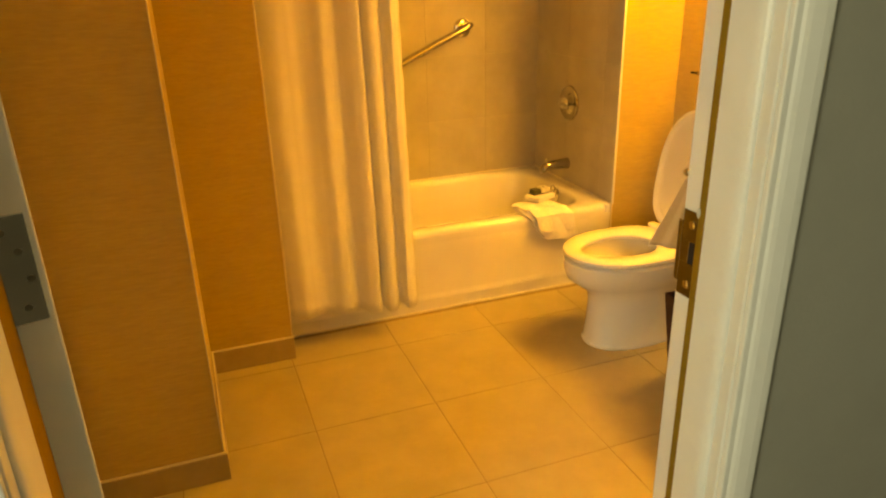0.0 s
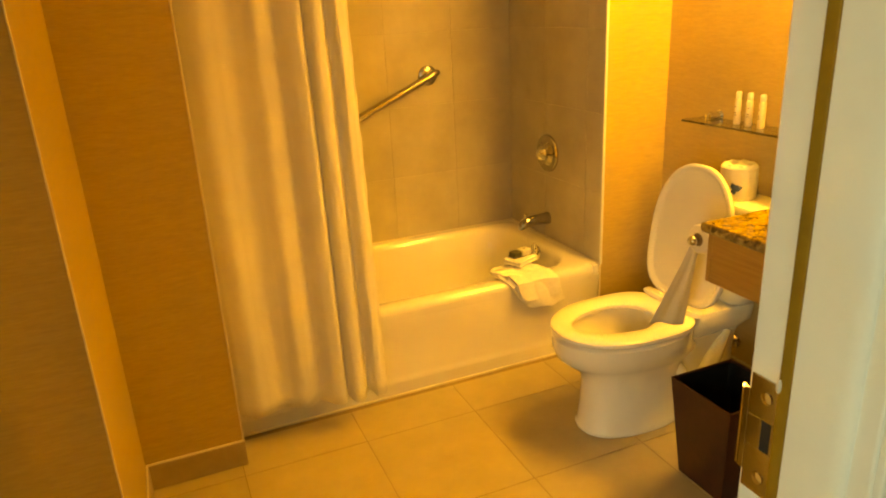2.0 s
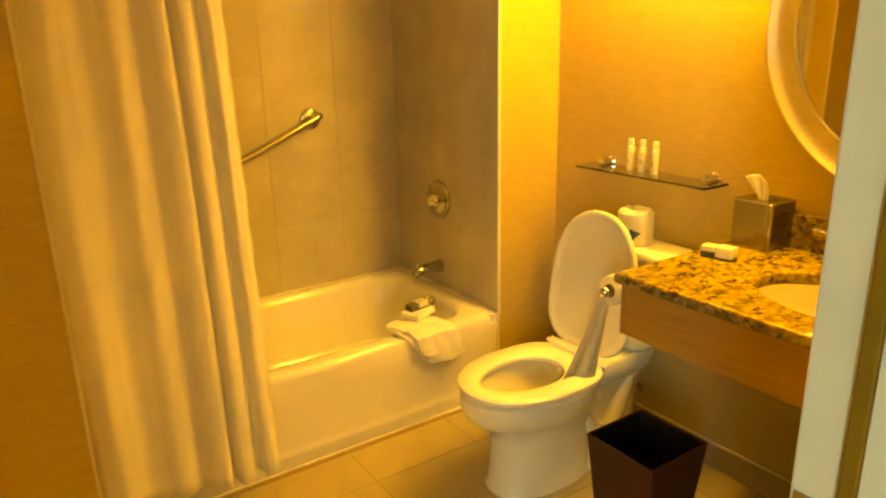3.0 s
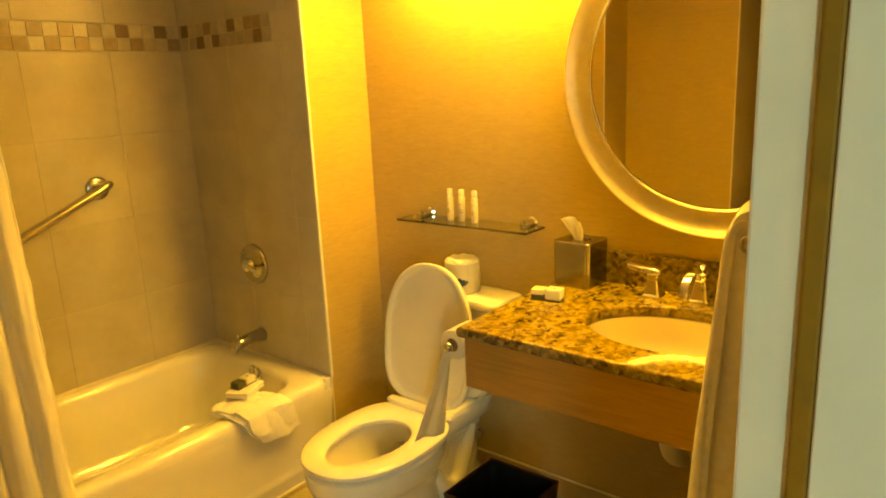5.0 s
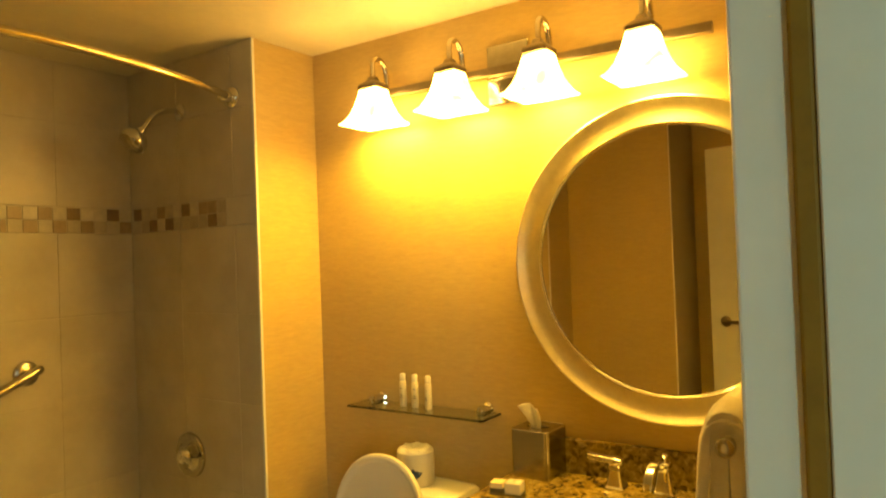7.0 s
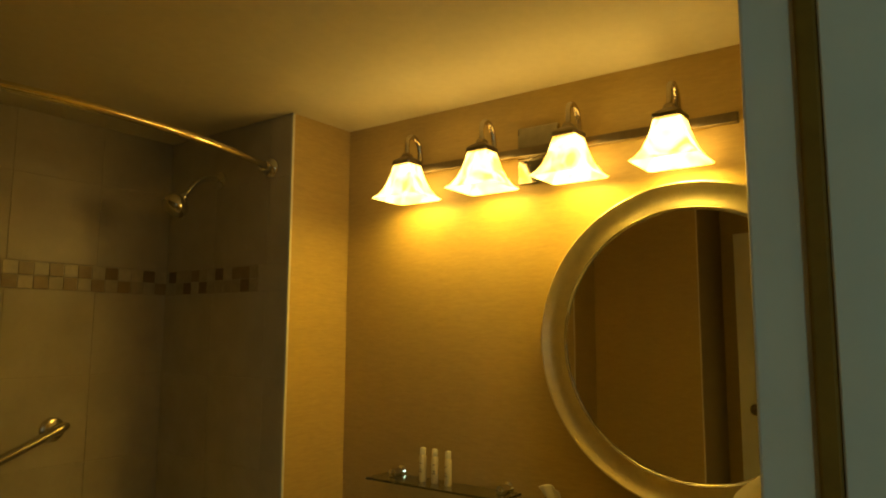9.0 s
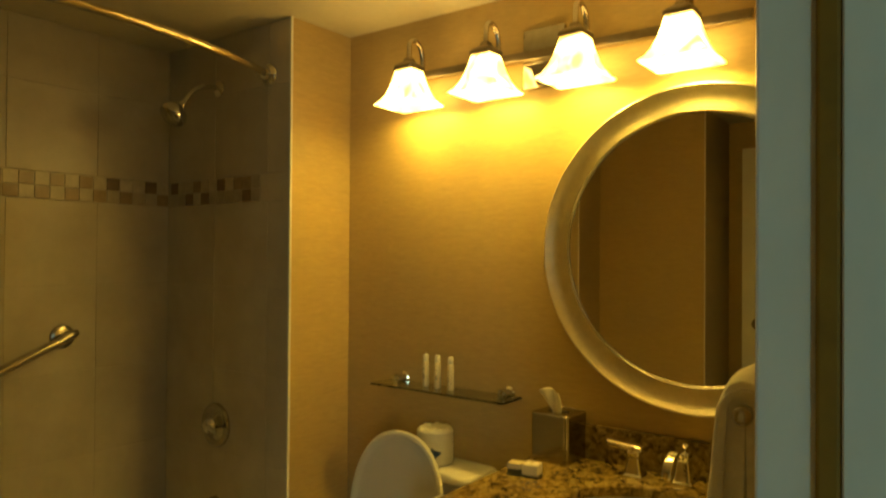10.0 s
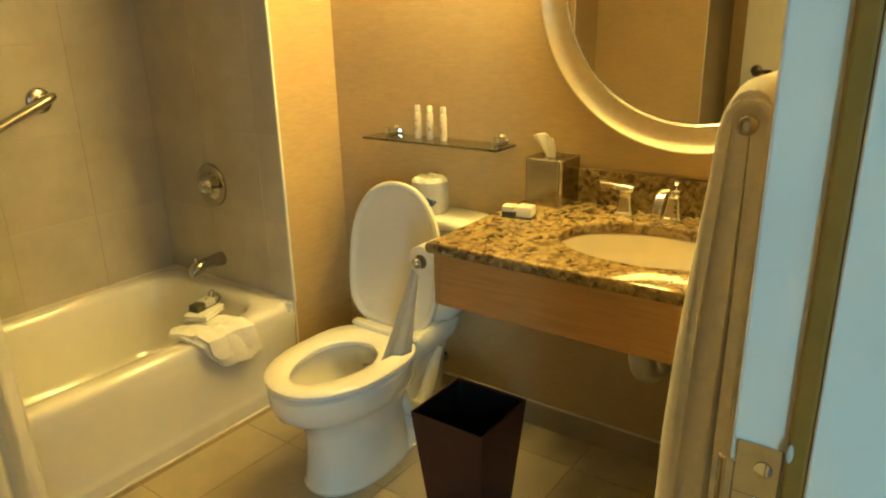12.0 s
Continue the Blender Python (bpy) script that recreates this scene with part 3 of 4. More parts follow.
def grab_bar():
    e = thing("grab_bar", "brushed metal grab bar slanting across the tiled back wall", "grab bar", (4.826, BACK, 1.185))
    a, b = Vector((0, 0, 0)), Vector((-0.62, 0, -0.27))
    d = (b - a).normalized()
    y = -0.045
    path = curve_pts([a + Vector((0, -0.004, 0)), a + Vector((0, -0.030, 0)), a + d * 0.022 + Vector((0, y, 0)), b - d * 0.022 + Vector((0, y, 0)), b + Vector((0, -0.030, 0)), b + Vector((0, -0.004, 0))], 8)
    part("bar", tube(path, 0.0175, 18), M_NICKEL, e, smooth=True)
    for p in (a, b):
        part("flange", turned([(0.047, 0), (0.047, 0.006), (0.041, 0.012), (0.020, 0.014)], Matrix.Translation(p) @ Matrix.Rotation(radians(90), 4, "X")), M_NICKEL, e, smooth=True)


tub_spout()
shower_valve()
shower_head()
shower_rod()
grab_bar()


# how far each fold stands out into the room, from the wall end to the free edge
FOLDS = [(0, 0.0), (0.05, 0.020), (0.13, 0.034), (0.20, 0.024), (0.28, 0.010), (0.35, 0.016), (0.42, 0.032), (0.48, 0.026), (0.54, 0.004), (0.585, 0.012), (0.63, 0.044), (0.675, 0.046),
         (0.71, 0.006), (0.745, 0.014), (0.78, 0.050), (0.825, 0.044), (0.85, 0.0), (0.885, 0.012), (0.93, 0.044), (0.97, 0.040), (1.0, 0.022)]


def fold_depth(u):
    """A smooth curve through FOLDS."""
    n = len(FOLDS)
    for i in range(n - 1):
        (a, p), (b, q) = FOLDS[i], FOLDS[i + 1]
        if u <= b:
            t = max(0, (u - a) / (b - a))
            ma = (q - FOLDS[max(i - 1, 0)][1]) / (b - FOLDS[max(i - 1, 0)][0]) * (b - a)
            mb = (FOLDS[min(i + 2, n - 1)][1] - p) / (FOLDS[min(i + 2, n - 1)][0] - a) * (b - a)
            return (2 * t ** 3 - 3 * t * t + 1) * p + (t ** 3 - 2 * t * t + t) * ma + (3 * t * t - 2 * t ** 3) * q + (t ** 3 - t * t) * mb
    return FOLDS[-1][1]


def fold_phase(u):
    return 2 * math.pi * (1.0 * u + 4.4 * max(0, u - 0.55))


def curtain():
    e = thing("shower_curtain", "cream cloth shower curtain bunched in deep folds outside the tub", "shower curtain", (BX, 6.8, 0))
    n, rows = 260, 46
    x0, x1 = BX + 0.004, CURTAIN_R
    phases = [random.uniform(-0.5, 0.5) for _ in range(12)]
    loops = []
    for j in range(rows):
        v = j / (rows - 1)
        z = 0.128 + (ROD_Z - 0.03 - 0.128) * v
        lp = []
        for i in range(n):
            u = i / (n - 1)
            uu = u + 0.012 * math.sin(3 * v + 5 * u) * (1 - u) * 2
            deep = fold_depth(uu) * (1.0 - 0.2 * v)
            x = x0 + (x1 - x0) * u + 0.010 * math.sin(fold_phase(uu)) * min(1, (1 - u) * 12) - 0.02 * v * u * u
            base = (6.758 - 0.012 * u) * (1 - v) + rod_y(x) * v
            y = base + 0.018 - deep
            y += 0.0045 * noise.noise(Vector((u * 9, v * 2.2, 3))) + 0.006 * noise.noise(Vector((u * 40, v * 55, 21))) * max(0, (u - 0.84) * 6)
            y += 0.003 * noise.noise(Vector((u * 22, v * 12, 9))) * u * u + 0.0016 * noise.noise(Vector((u * 30, v * 40, 5))) * u * u
            y = min(y, 6.812 + v * 0.3)
            y, x = max(y, BY + 0.006), max(x, BX + 0.004)
            lp.append((x - BX, y - 6.8, z + (0.024 * (1 - u) - 0.22 * deep - 0.006 * u) * (1 - v)))
        loops.append(lp)
    c = part("cloth", loft(loops, closed=False), M_CLOTH, e, smooth=True)
    md = c.modifiers.new("thickness", "SOLIDIFY")
    md.thickness = 0.0022
    # stitched hem down the free edge
    edge = [Vector(lp[-1]) + Vector((-0.004, -0.0025, 0)) for lp in loops]
    hem = bmesh.new()
    prev = None
    for i, p in enumerate(edge):
        w = 0.006 + 0.0015 * math.sin(i * 1.9)
        a, b = hem.verts.new(p), hem.verts.new(p + Vector((w, 0.001, 0)))
        if prev:
            hem.faces.new((prev[0], prev[1], b, a))
        prev = (a, b)
    h = part("hem", hem, M_CLOTH, e, smooth=True)
    md = h.modifiers.new("thickness", "SOLIDIFY")
    md.thickness = 0.004
    for k in range(7):
        x = x0 + 0.02 + (x1 - x0 - 0.1) * k / 6
        ring = [(x - BX, rod_y(x) - 6.8 + 0.021 * math.cos(a), ROD_Z - 0.010 + 0.027 * math.sin(a)) for a in np.linspace(0, 2 * math.pi, 19)]
        part("ring", tube(ring, 0.0018, 6), M_CHROME, e, smooth=True)


CURTAIN_R = 4.232
curtain()


# ---- toilet ----
def egg(cx, front, back, half, z, n=48, sq=2.0, rear=None):
    """A level egg-shaped loop, pointed to -x; rear: how square its +x half is."""
    out = []
    for i in range(n):
        a = 2 * math.pi * i / n
        c, s = math.cos(a), math.sin(a)
        r = front if c < 0 else back
        k = 2 / (rear if rear and c > 0 else sq)
        out.append((cx + r * math.copysign(abs(c) ** k, c), half * math.copysign(abs(s) ** k, s), z))
    return out


def toilet():
    TX, TY = 5.0, 6.339
    e = thing("toilet", "white porcelain toilet with its lid up beside the vanity", "toilet", (TX, TY, 0))
    # pedestal and bowl
    loops = [egg(0.06, 0.224, 0.21, 0.128, 0.0, sq=2.3), egg(0.06, 0.226, 0.21, 0.130, 0.010, sq=2.3), egg(0.06, 0.218, 0.20, 0.123, 0.022, sq=2.3), egg(0.06, 0.210, 0.19, 0.118, 0.10, sq=2.3),
             egg(0.06, 0.208, 0.19, 0.117, 0.19, sq=2.2), egg(0.06, 0.220, 0.21, 0.124, 0.235, sq=2.2), egg(0.05, 0.262, 0.27, 0.150, 0.272), egg(0.03, 0.282, 0.26, 0.174, 0.305), egg(0.02, 0.286, 0.26, 0.189, 0.345), egg(0.02, 0.285, 0.26, 0.193, 0.380), egg(0.02, 0.274, 0.25, 0.184, 0.389),
             egg(0.02, 0.235, 0.20, 0.135, 0.391), egg(0.02, 0.228, 0.19, 0.128, 0.375), egg(0.03, 0.205, 0.17, 0.110, 0.31), egg(0.05, 0.15, 0.13, 0.085, 0.25), egg(0.06, 0.09, 0.09, 0.06, 0.215), egg(0.06, 0.02, 0.02, 0.01, 0.21)]
    part("bowl", loft(loops, cap1=False), M_PORC, e, smooth=True)
    part("water", loft([egg(0.05, 0.125, 0.12, 0.075, 0.243), egg(0.05, 0.13, 0.12, 0.078, 0.2435)]), M_WATER, e, "still water in the bowl", smooth=False)
    foot = [[(x, y, z) for x, y in rounded(0.33, 0, 0.21 - d, hw, 0.05, 40)] for z, hw, d in ((0.0, 0.108, 0.0), (0.012, 0.108, 0.0), (0.03, 0.085, 0.01), (0.10, 0.050, 0.02), (0.20, 0.050, 0.02), (0.30, 0.08, 0.03))]
    part("rear_foot", loft(foot), M_PORC, e, smooth=True)
    for sd in (-1, 1):
        way = curve_pts([(0.16, 0.065 * sd, 0.26), (0.24, 0.068 * sd, 0.14), (0.32, 0.062 * sd, 0.10), (0.38, 0.060 * sd, 0.18), (0.43, 0.055 * sd, 0.30)], 8)
        part("trapway", tube(way, 0.032, 16), M_PORC, e, "curved bulge of the toilet's drain", smooth=True)
    # deck under the tank
    deck = [[(x, y, z) for x, y in rounded(0.37, 0, 0.175 - d, hw - d, 0.04, 40)] for z, hw, d in ((0.27, 0.085, 0.03), (0.33, 0.096, 0.0), (0.385, 0.104, 0.0), (0.398, 0.104, 0.008))]
    part("deck", loft(deck), M_PORC, e, smooth=True)
    # seat ring
    def ring(z, grow, hole):
        return [(x, y, z) for x, y, _ in egg(0.0, 0.262 + grow, 0.235 + grow, 0.194 + grow, 0, sq=2.15, rear=3.3)], [(x, y, z) for x, y, _ in egg(0.005, 0.200 - hole, 0.122 - hole, 0.108 - hole, 0, sq=1.95)]
    o0, i0 = ring(0.3965, -0.004, -0.006)
    o1, i1 = ring(0.400, 0.0, -0.002)
    o2, i2 = ring(0.412, 0.0, -0.002)
    o3, i3 = ring(0.419, -0.008, -0.012)
    bm = loft([o0, o1, o2, o3, i3, i2, i1, i0, o0], cap0=False, cap1=False)
    bmesh.ops.remove_doubles(bm, verts=bm.verts, dist=1e-5)
    part("seat", bm, M_SEAT, e, smooth=True)
    # lid, leaning back on the tank
    m = Matrix.Translation((0.245, 0, 0.425)) @ Matrix.Rotation(radians(LID_TILT), 4, "Y") @ Matrix.Translation((-0.235, 0, 0))
    ls = [[m @ Vector(p) for p in egg(0.0, 0.274 - d, 0.232 - d, 0.197 - d, z, sq=2.25, rear=3.6)] for z, d in ((0.006, 0.17), (0.006, 0.05), (0.006, 0.030), (0.003, 0.022), (-0.004, 0.016), (-0.006, 0.009), (-0.003, 0.002), (0.004, 0.0), (0.012, 0.001), (0.018, 0.008), (0.022, 0.03), (0.025, 0.08), (0.026, 0.17))]
    part("lid", loft(ls), M_SEAT, e, smooth=True)
    hb = [[(x, y, z) for x, y in rounded(0.226, 0, 0.026 - d, 0.150 - d, 0.018, 40)] for z, d in ((0.4195, 0.0), (0.428, 0.001), (0.434, 0.006))]
    part("hinge_cover", loft(hb), M_SEAT, e, smooth=True)
    part("hinge_bar", turned([(0.010, -0.10), (0.011, -0.095), (0.011, 0.095), (0.010, 0.10)], Matrix.Translation((0.235, 0, 0.425)) @ Matrix.Rotation(radians(90), 4, "X"), 16), M_SEAT, e, smooth=True)
    # tank
    tk = [[(x, y, z) for x, y in rounded(0.49, 0, hx, hy, 0.035, 48)] for z, hx, hy in ((0.398, 0.060, 0.105), (0.415, 0.070, 0.130), (0.46, 0.078, 0.160), (0.60, 0.086, 0.192), (0.757, 0.089, 0.206))]
    part("tank", loft(tk), M_PORC, e, smooth=True)
    tl = [[(x, y, z) for x, y in rounded(0.484, 0, 0.096 - d, 0.222 - d, 0.03, 48)] for z, d in ((0.758, 0.004), (0.762, 0.0), (0.780, 0.0), (0.789, 0.006), (0.792, 0.02))]
    part("tank_lid", loft(tl), M_PORC, e, smooth=True)
    lev = part("flush_lever", tube([(0.40, 0.165, 0.70), (0.384, 0.165, 0.70), (0.378, 0.14, 0.698), (0.376, 0.09, 0.692)], [0.008, 0.007, 0.006, 0.006]), M_CHROME, e, "chrome flush lever", smooth=True)
    for s in (-1, 1):
        part("bolt_cap", turned([(0.014, 0), (0.013, 0.012), (0.006, 0.018)], Matrix.Translation((0.33, 0.088 * s, 0.012)), 16), M_PORC, e, smooth=True)


LID_TILT = 98.0
toilet()


def supply_valve():
    e = thing("supply_valve", "chrome water stop valve and braided hose by the wall", "plumbing valve", (VAN - 0.004, 6.36, 0.17))
    part("escutcheon", turned([(0.028, 0), (0.026, 0.004), (0.010, 0.008)], TOWARD_LEFT), M_CHROME, e, smooth=True)
    part("valve_body", turned([(0.008, 0), (0.008, 0.05), (0.012, 0.05), (0.012, 0.075), (0.007, 0.08)], TOWARD_LEFT, 16), M_CHROME, e, smooth=True)
    part("hose", tube(curve_pts([(-0.06, 0, 0.0), (-0.065, 0.0, 0.06), (-0.09, 0.02, 0.14), (-0.10, 0.04, 0.225)], 8), 0.005, 10), M_STEEL, e, smooth=True)
    part("valve_knob", turned([(0.014, 0.08), (0.016, 0.084), (0.016, 0.094), (0.012, 0.097)], TOWARD_LEFT, 12), M_CHROME, e, smooth=True)


supply_valve()


def roll_on_tank():
    e = thing("toilet_paper_roll", "white wrapped paper roll with blue mark on the tank lid", "toilet paper", (5.475, 6.32, 0.793))
    wrapped = part("roll", turned([(0.058, 0), (0.063, 0.004), (0.0645, 0.05), (0.063, 0.112), (0.056, 0.119), (0.034, 0.120), (0.025, 0.115), (0.02, 0.09)], Matrix(), 40), M_PAPERW, e, smooth=True)
    # gathered paper tuck on top
    loops = []
    for k, (r, z) in enumerate(((0.059, 0.117), (0.051, 0.125), (0.038, 0.125), (0.025, 0.118))):
        loops.append([((r + 0.003 * math.sin(9 * a + k)) * math.cos(a), (r + 0.003 * math.sin(9 * a + k)) * math.sin(a), z + 0.002 * math.sin(7 * a + 2 * k)) for a in np.linspace(0, 2 * math.pi, 60, endpoint=False)])
    part("wrapper_tuck", loft(loops), M_PAPERW, wrapped, smooth=True)
    # the printed mark: a plain irregular blot curved with the roll
    bm = bmesh.new()
    c = bm.verts.new((-0.0653 * math.cos(0.1), -0.0653 * math.sin(0.1), 0.045))
    ring = []
    for i in range(22):
        a = 2 * math.pi * i / 22
        r = 0.017 * (1 + 0.28 * math.sin(3 * a + 1) + 0.16 * math.sin(7 * a))
        th = 0.1 + r * math.cos(a) / 0.064
        ring.append(bm.verts.new((-0.0653 * math.cos(th), -0.0653 * math.sin(th), 0.045 + r * math.sin(a))))
    for i in range(22):
        bm.faces.new((c, ring[i], ring[(i + 1) % 22]))
    part("printed_mark", bm, M_BLUE, wrapped, "dark blue printed blot")
    e.rotation_euler = (0, 0, radians(30))


roll_on_tank()


def paper_holder():
    e = thing("paper_holder", "chrome toilet paper holder on the vanity's side with a part-used roll", "toilet paper holder", (4.995, 5.945, 0.805))
    part("post", tube([(0.02, 0.0, 0), (0.02, 0.055, 0)], 0.009), M_CHROME, e, smooth=True)
    part("spindle", tube([(-0.012, 0.055, 0), (0.135, 0.055, 0)], 0.008), M_CHROME, e, smooth=True)
    part("knob", turned([(0.010, -0.004), (0.0145, 0.002), (0.0145, 0.012), (0.010, 0.018), (0.004, 0.020)], Matrix.Translation((-0.006, 0.055, 0)) @ TOWARD_LEFT, 18), M_CHROME, e, smooth=True)
    m = Matrix.Translation((0.008, 0.055, 0)) @ Matrix.Rotation(radians(90), 4, "Y")
    roll = part("paper_roll", turned([(0.020, 0.0), (0.042, 0.001), (0.044, 0.006), (0.044, 0.098), (0.042, 0.103), (0.02, 0.104)], m, 40), M_PAPERW, e, smooth=True)
    part("cardboard_core", turned([(0.020, -0.0015), (0.016, -0.001), (0.015, 0.02)], m, 30), M_MARK, roll, "brown cardboard tube end", smooth=True)
    # loose tail: drawn in at the roll, spreading and creased below
    loops = []
    rows = 26
    for j in range(rows):
        v = j / (rows - 1)
        w = 0.012 + 0.066 * v ** 1.1
        lp = []
        for i in range(25):
            u = i / 24 - 0.5
            x = 0.052 - 0.070 * v + 2 * u * w
            y = 0.099 + 0.040 * v ** 1.2 + 0.004 * math.cos(u * 7 + 1) * v + 0.0018 * math.sin(u * 15 + 3 * v) * (0.3 + v) + 0.05 * u * v * 0.4
            lp.append((x, y, 0.010 - 0.312 * v - 0.022 * v * math.sin(u * 3)))
        loops.append(lp)
    t = part("loose_sheet", loft(loops, closed=False), M_PAPERW, e, "loose end of white tissue hanging down", smooth=True)
    md = t.modifiers.new("thickness", "SOLIDIFY")
    md.thickness = 0.0015


paper_holder()


# ---- vanity ----
VY0, VY1, VX = DOORY, 5.955, 4.965
SCX, SCY, SRX, SRY = 5.258, 5.452, 0.171, 0.241


def oval(rx, ry, z, n=64, cx=SCX, cy=SCY):
    return [(cx + rx * math.cos(2 * math.pi * (i + 0.5) / n), cy + ry * math.sin(2 * math.pi * (i + 0.5) / n), z) for i in range(n)]


def rect_by_angle(x0, x1, y0, y1, z, n=64, cx=SCX, cy=SCY):
    out = []
    for i in range(n):
        a = 2 * math.pi * (i + 0.5) / n
        c, s = math.cos(a), math.sin(a)
        tx = ((x1 - cx) if c > 0 else (x0 - cx)) / c
        ty = ((y1 - cy) if s > 0 else (y0 - cy)) / s
        t = min(tx, ty)
        out.append([cx + c * t, cy + s * t, z])
    for qx, qy in ((x0, y0), (x0, y1), (x1, y0), (x1, y1)):
        k = min(range(n), key=lambda i: (out[i][0] - qx) ** 2 + (out[i][1] - qy) ** 2)
        out[k][0], out[k][1] = qx, qy
    return out


def countertop():
    e = thing("countertop", "polished brown speckled granite countertop with an oval sink cut-out", "countertop", (0, 0, 0))
    x1 = VAN - 0.001
    def rc(d, z):
        return rect_by_angle(VX + d, x1, VY0 + 0.001, VY1 - d, z)
    top = loft([oval(SRX, SRY, 0.8492), oval(SRX, SRY, 0.874), oval(SRX + 0.002, SRY + 0.002, 0.878), oval(SRX + 0.006, SRY + 0.006, 0.88), rc(0.010, 0.88), rc(0.010, 0.862), rc(0.036, 0.862), oval(SRX + 0.01, SRY + 0.01, 0.8492), oval(SRX, SRY, 0.8492)], cap0=False, cap1=False)
    bmesh.ops.remove_doubles(top, verts=top.verts, dist=1e-5)
    part("slab", top, M_GRANITE, e)
    edge = [rc(0.0101, 0.88), rc(0.004, 0.878), rc(0.001, 0.873), rc(0.0, 0.866), rc(0.001, 0.856), rc(0.004, 0.85), rc(0.010, 0.848), rc(0.034, 0.848), rc(0.034, 0.8615), rc(0.0101, 0.8615), rc(0.0101, 0.88)]
    part("rounded_edge", loft(edge, cap0=False, cap1=False), M_GRANITE, e, "eased front edge of the granite")
    bs = thing("backsplash", "polished brown granite backsplash along the wall behind the sink", "backsplash", (0, 0, 0))
    part("splash", box(VAN - 0.022, VAN - 0.001, VY0 + 0.001, VY1 - 0.03, 0.8805, 0.985), M_GRANITE, bs, bevel=0.002)


def sink():
    e = thing("sink", "cream undermount oval sink in the granite countertop", "sink", (0, 0, 0))
    prof = [(0.025, 0.8465), (0.006, 0.848), (0.0, 0.846), (-0.001, 0.80), (-0.010, 0.765), (-0.035, 0.735), (-0.075, 0.715), (-0.11, 0.708)]
    inner = [oval(SRX + d, SRY + d, z) for d, z in prof]
    outer = [oval(SRX + d + 0.012, SRY + d + 0.012, z - 0.012) for d, z in prof[::-1]]
    part("basin", loft(inner + outer + [inner[0]], cap0=False, cap1=False), mat("sink_ceramic", (0.76, 0.70, 0.58), 0.1, vary=0.02, coat=0.5), e, smooth=True)
    part("drain", turned([(0.05, 0.0), (0.03, 0.003), (0.022, 0.004)], Matrix.Translation((SCX, SCY, 0.707))), M_CHROME, e, smooth=True)


def vanity_apron():
    e = thing("vanity_cabinet", "reddish-brown wood vanity apron hung under the granite top", "vanity", (0, 0, 0))
    part("front_panel", box(VX + 0.018, VX + 0.036, VY0 + 0.002, VY1 - 0.032, 0.70, 0.847), M_WOOD, e, bevel=0.002)
    part("side_panel", box(VX + 0.018, VAN - 0.002, VY1 - 0.031, VY1 - 0.014, 0.70, 0.847), M_WOOD, e, bevel=0.002)
    part("bottom_rail", box(VX + 0.037, VX + 0.055, VY0 + 0.002, VY1 - 0.032, 0.705, 0.725), M_WOOD, e, bevel=0.001)


def drain_trap():
    e = thing("drain_trap", "pale plastic drain trap below the sink", "drain pipe", (SCX, SCY, 0.70))
    pts = curve_pts([(0, 0, 0.0), (0, 0, -0.08), (0, 0, -0.13), (0.012, -0.004, -0.178), (0.05, -0.015, -0.198), (0.09, -0.03, -0.178), (0.11, -0.034, -0.13), (0.14, -0.034, -0.10), (0.19, -0.034, -0.095), (VAN - SCX, -0.034, -0.09)], 6)
    part("pipe", tube(pts, 0.036, 20), M_PVC, e, smooth=True)
    part("slip_nut", turned([(0.042, -0.02), (0.045, -0.015), (0.045, 0.01), (0.040, 0.015)], Matrix.Translation((0, 0, -0.06)), 12), M_PVC, e)
    part("escutcheon", turned([(0.06, 0), (0.055, 0.006), (0.037, 0.012)], Matrix.Translation((VAN - SCX, -0.034, -0.09)) @ TOWARD_LEFT), M_CHROME, e, smooth=True)


def faucet():
    e = thing("faucet", "polished chrome widespread faucet with square flared bases behind the sink", "faucet", (5.492, 5.485, 0.8805))
    def base(x, y, h, w0, w1):
        prof = [(w0, 0), (w0, 0.006), (w0 * 0.86, 0.010), (w0 * 0.72, h * 0.35), (w1, h * 0.75), (w1 * 1.15, h * 0.88), (w1 * 1.15, h), (w1 * 0.8, h + 0.003)]
        return loft([[(x + px, y + py, z) for px, py in rounded(0, 0, r, r, r * 0.25, 32)] for r, z in prof])
    part("spout_body", base(0.016, -0.010, 0.085, 0.030, 0.016), M_CHROME, e, smooth=False, bevel=0.001)
    sp = curve_pts([(0.014, -0.008, 0.066), (-0.008, 0, 0.082), (-0.040, 0, 0.092), (-0.076, 0, 0.080), (-0.096, 0, 0.055), (-0.100, 0, 0.040)], 6)
    loops = []
    for i, p in enumerate(sp):
        d = (sp[min(i + 1, len(sp) - 1)] - sp[max(i - 1, 0)]).normalized()
        nrm = Vector((-d.z, 0, d.x))
        hw, ht = 0.0135, 0.0085 - 0.002 * i / len(sp)
        loops.append([p + nrm * u + Vector((0, v, 0)) for v, u in rounded(0, 0, hw, ht, 0.004, 24)])
    part("spout", loft(loops), M_CHROME, e, smooth=True)
    part("lift_rod", turned([(0.003, 0.08), (0.003, 0.108), (0.009, 0.110), (0.010, 0.116), (0.006, 0.121)], Matrix.Translation((0.018, -0.012, -0.010)), 16), M_CHROME, e, smooth=True)
    h = part("handle_base", base(0.0, 0.125, 0.070, 0.030, 0.016), M_CHROME, e, bevel=0.001)
    part("handle_lever", loft([[(x, 0.125 + y, z) for x, z in ((-w, zz - t), (w, zz - t), (w, zz + t), (-w, zz + t))] for y, w, zz, t in ((-0.024, 0.013, 0.077, 0.007), (0.0, 0.018, 0.078, 0.011), (0.035, 0.013, 0.081, 0.008), (0.080, 0.015, 0.085, 0.0085), (0.089, 0.010, 0.0855, 0.005))]), M_CHROME, e, bevel=0.005, seg=4)


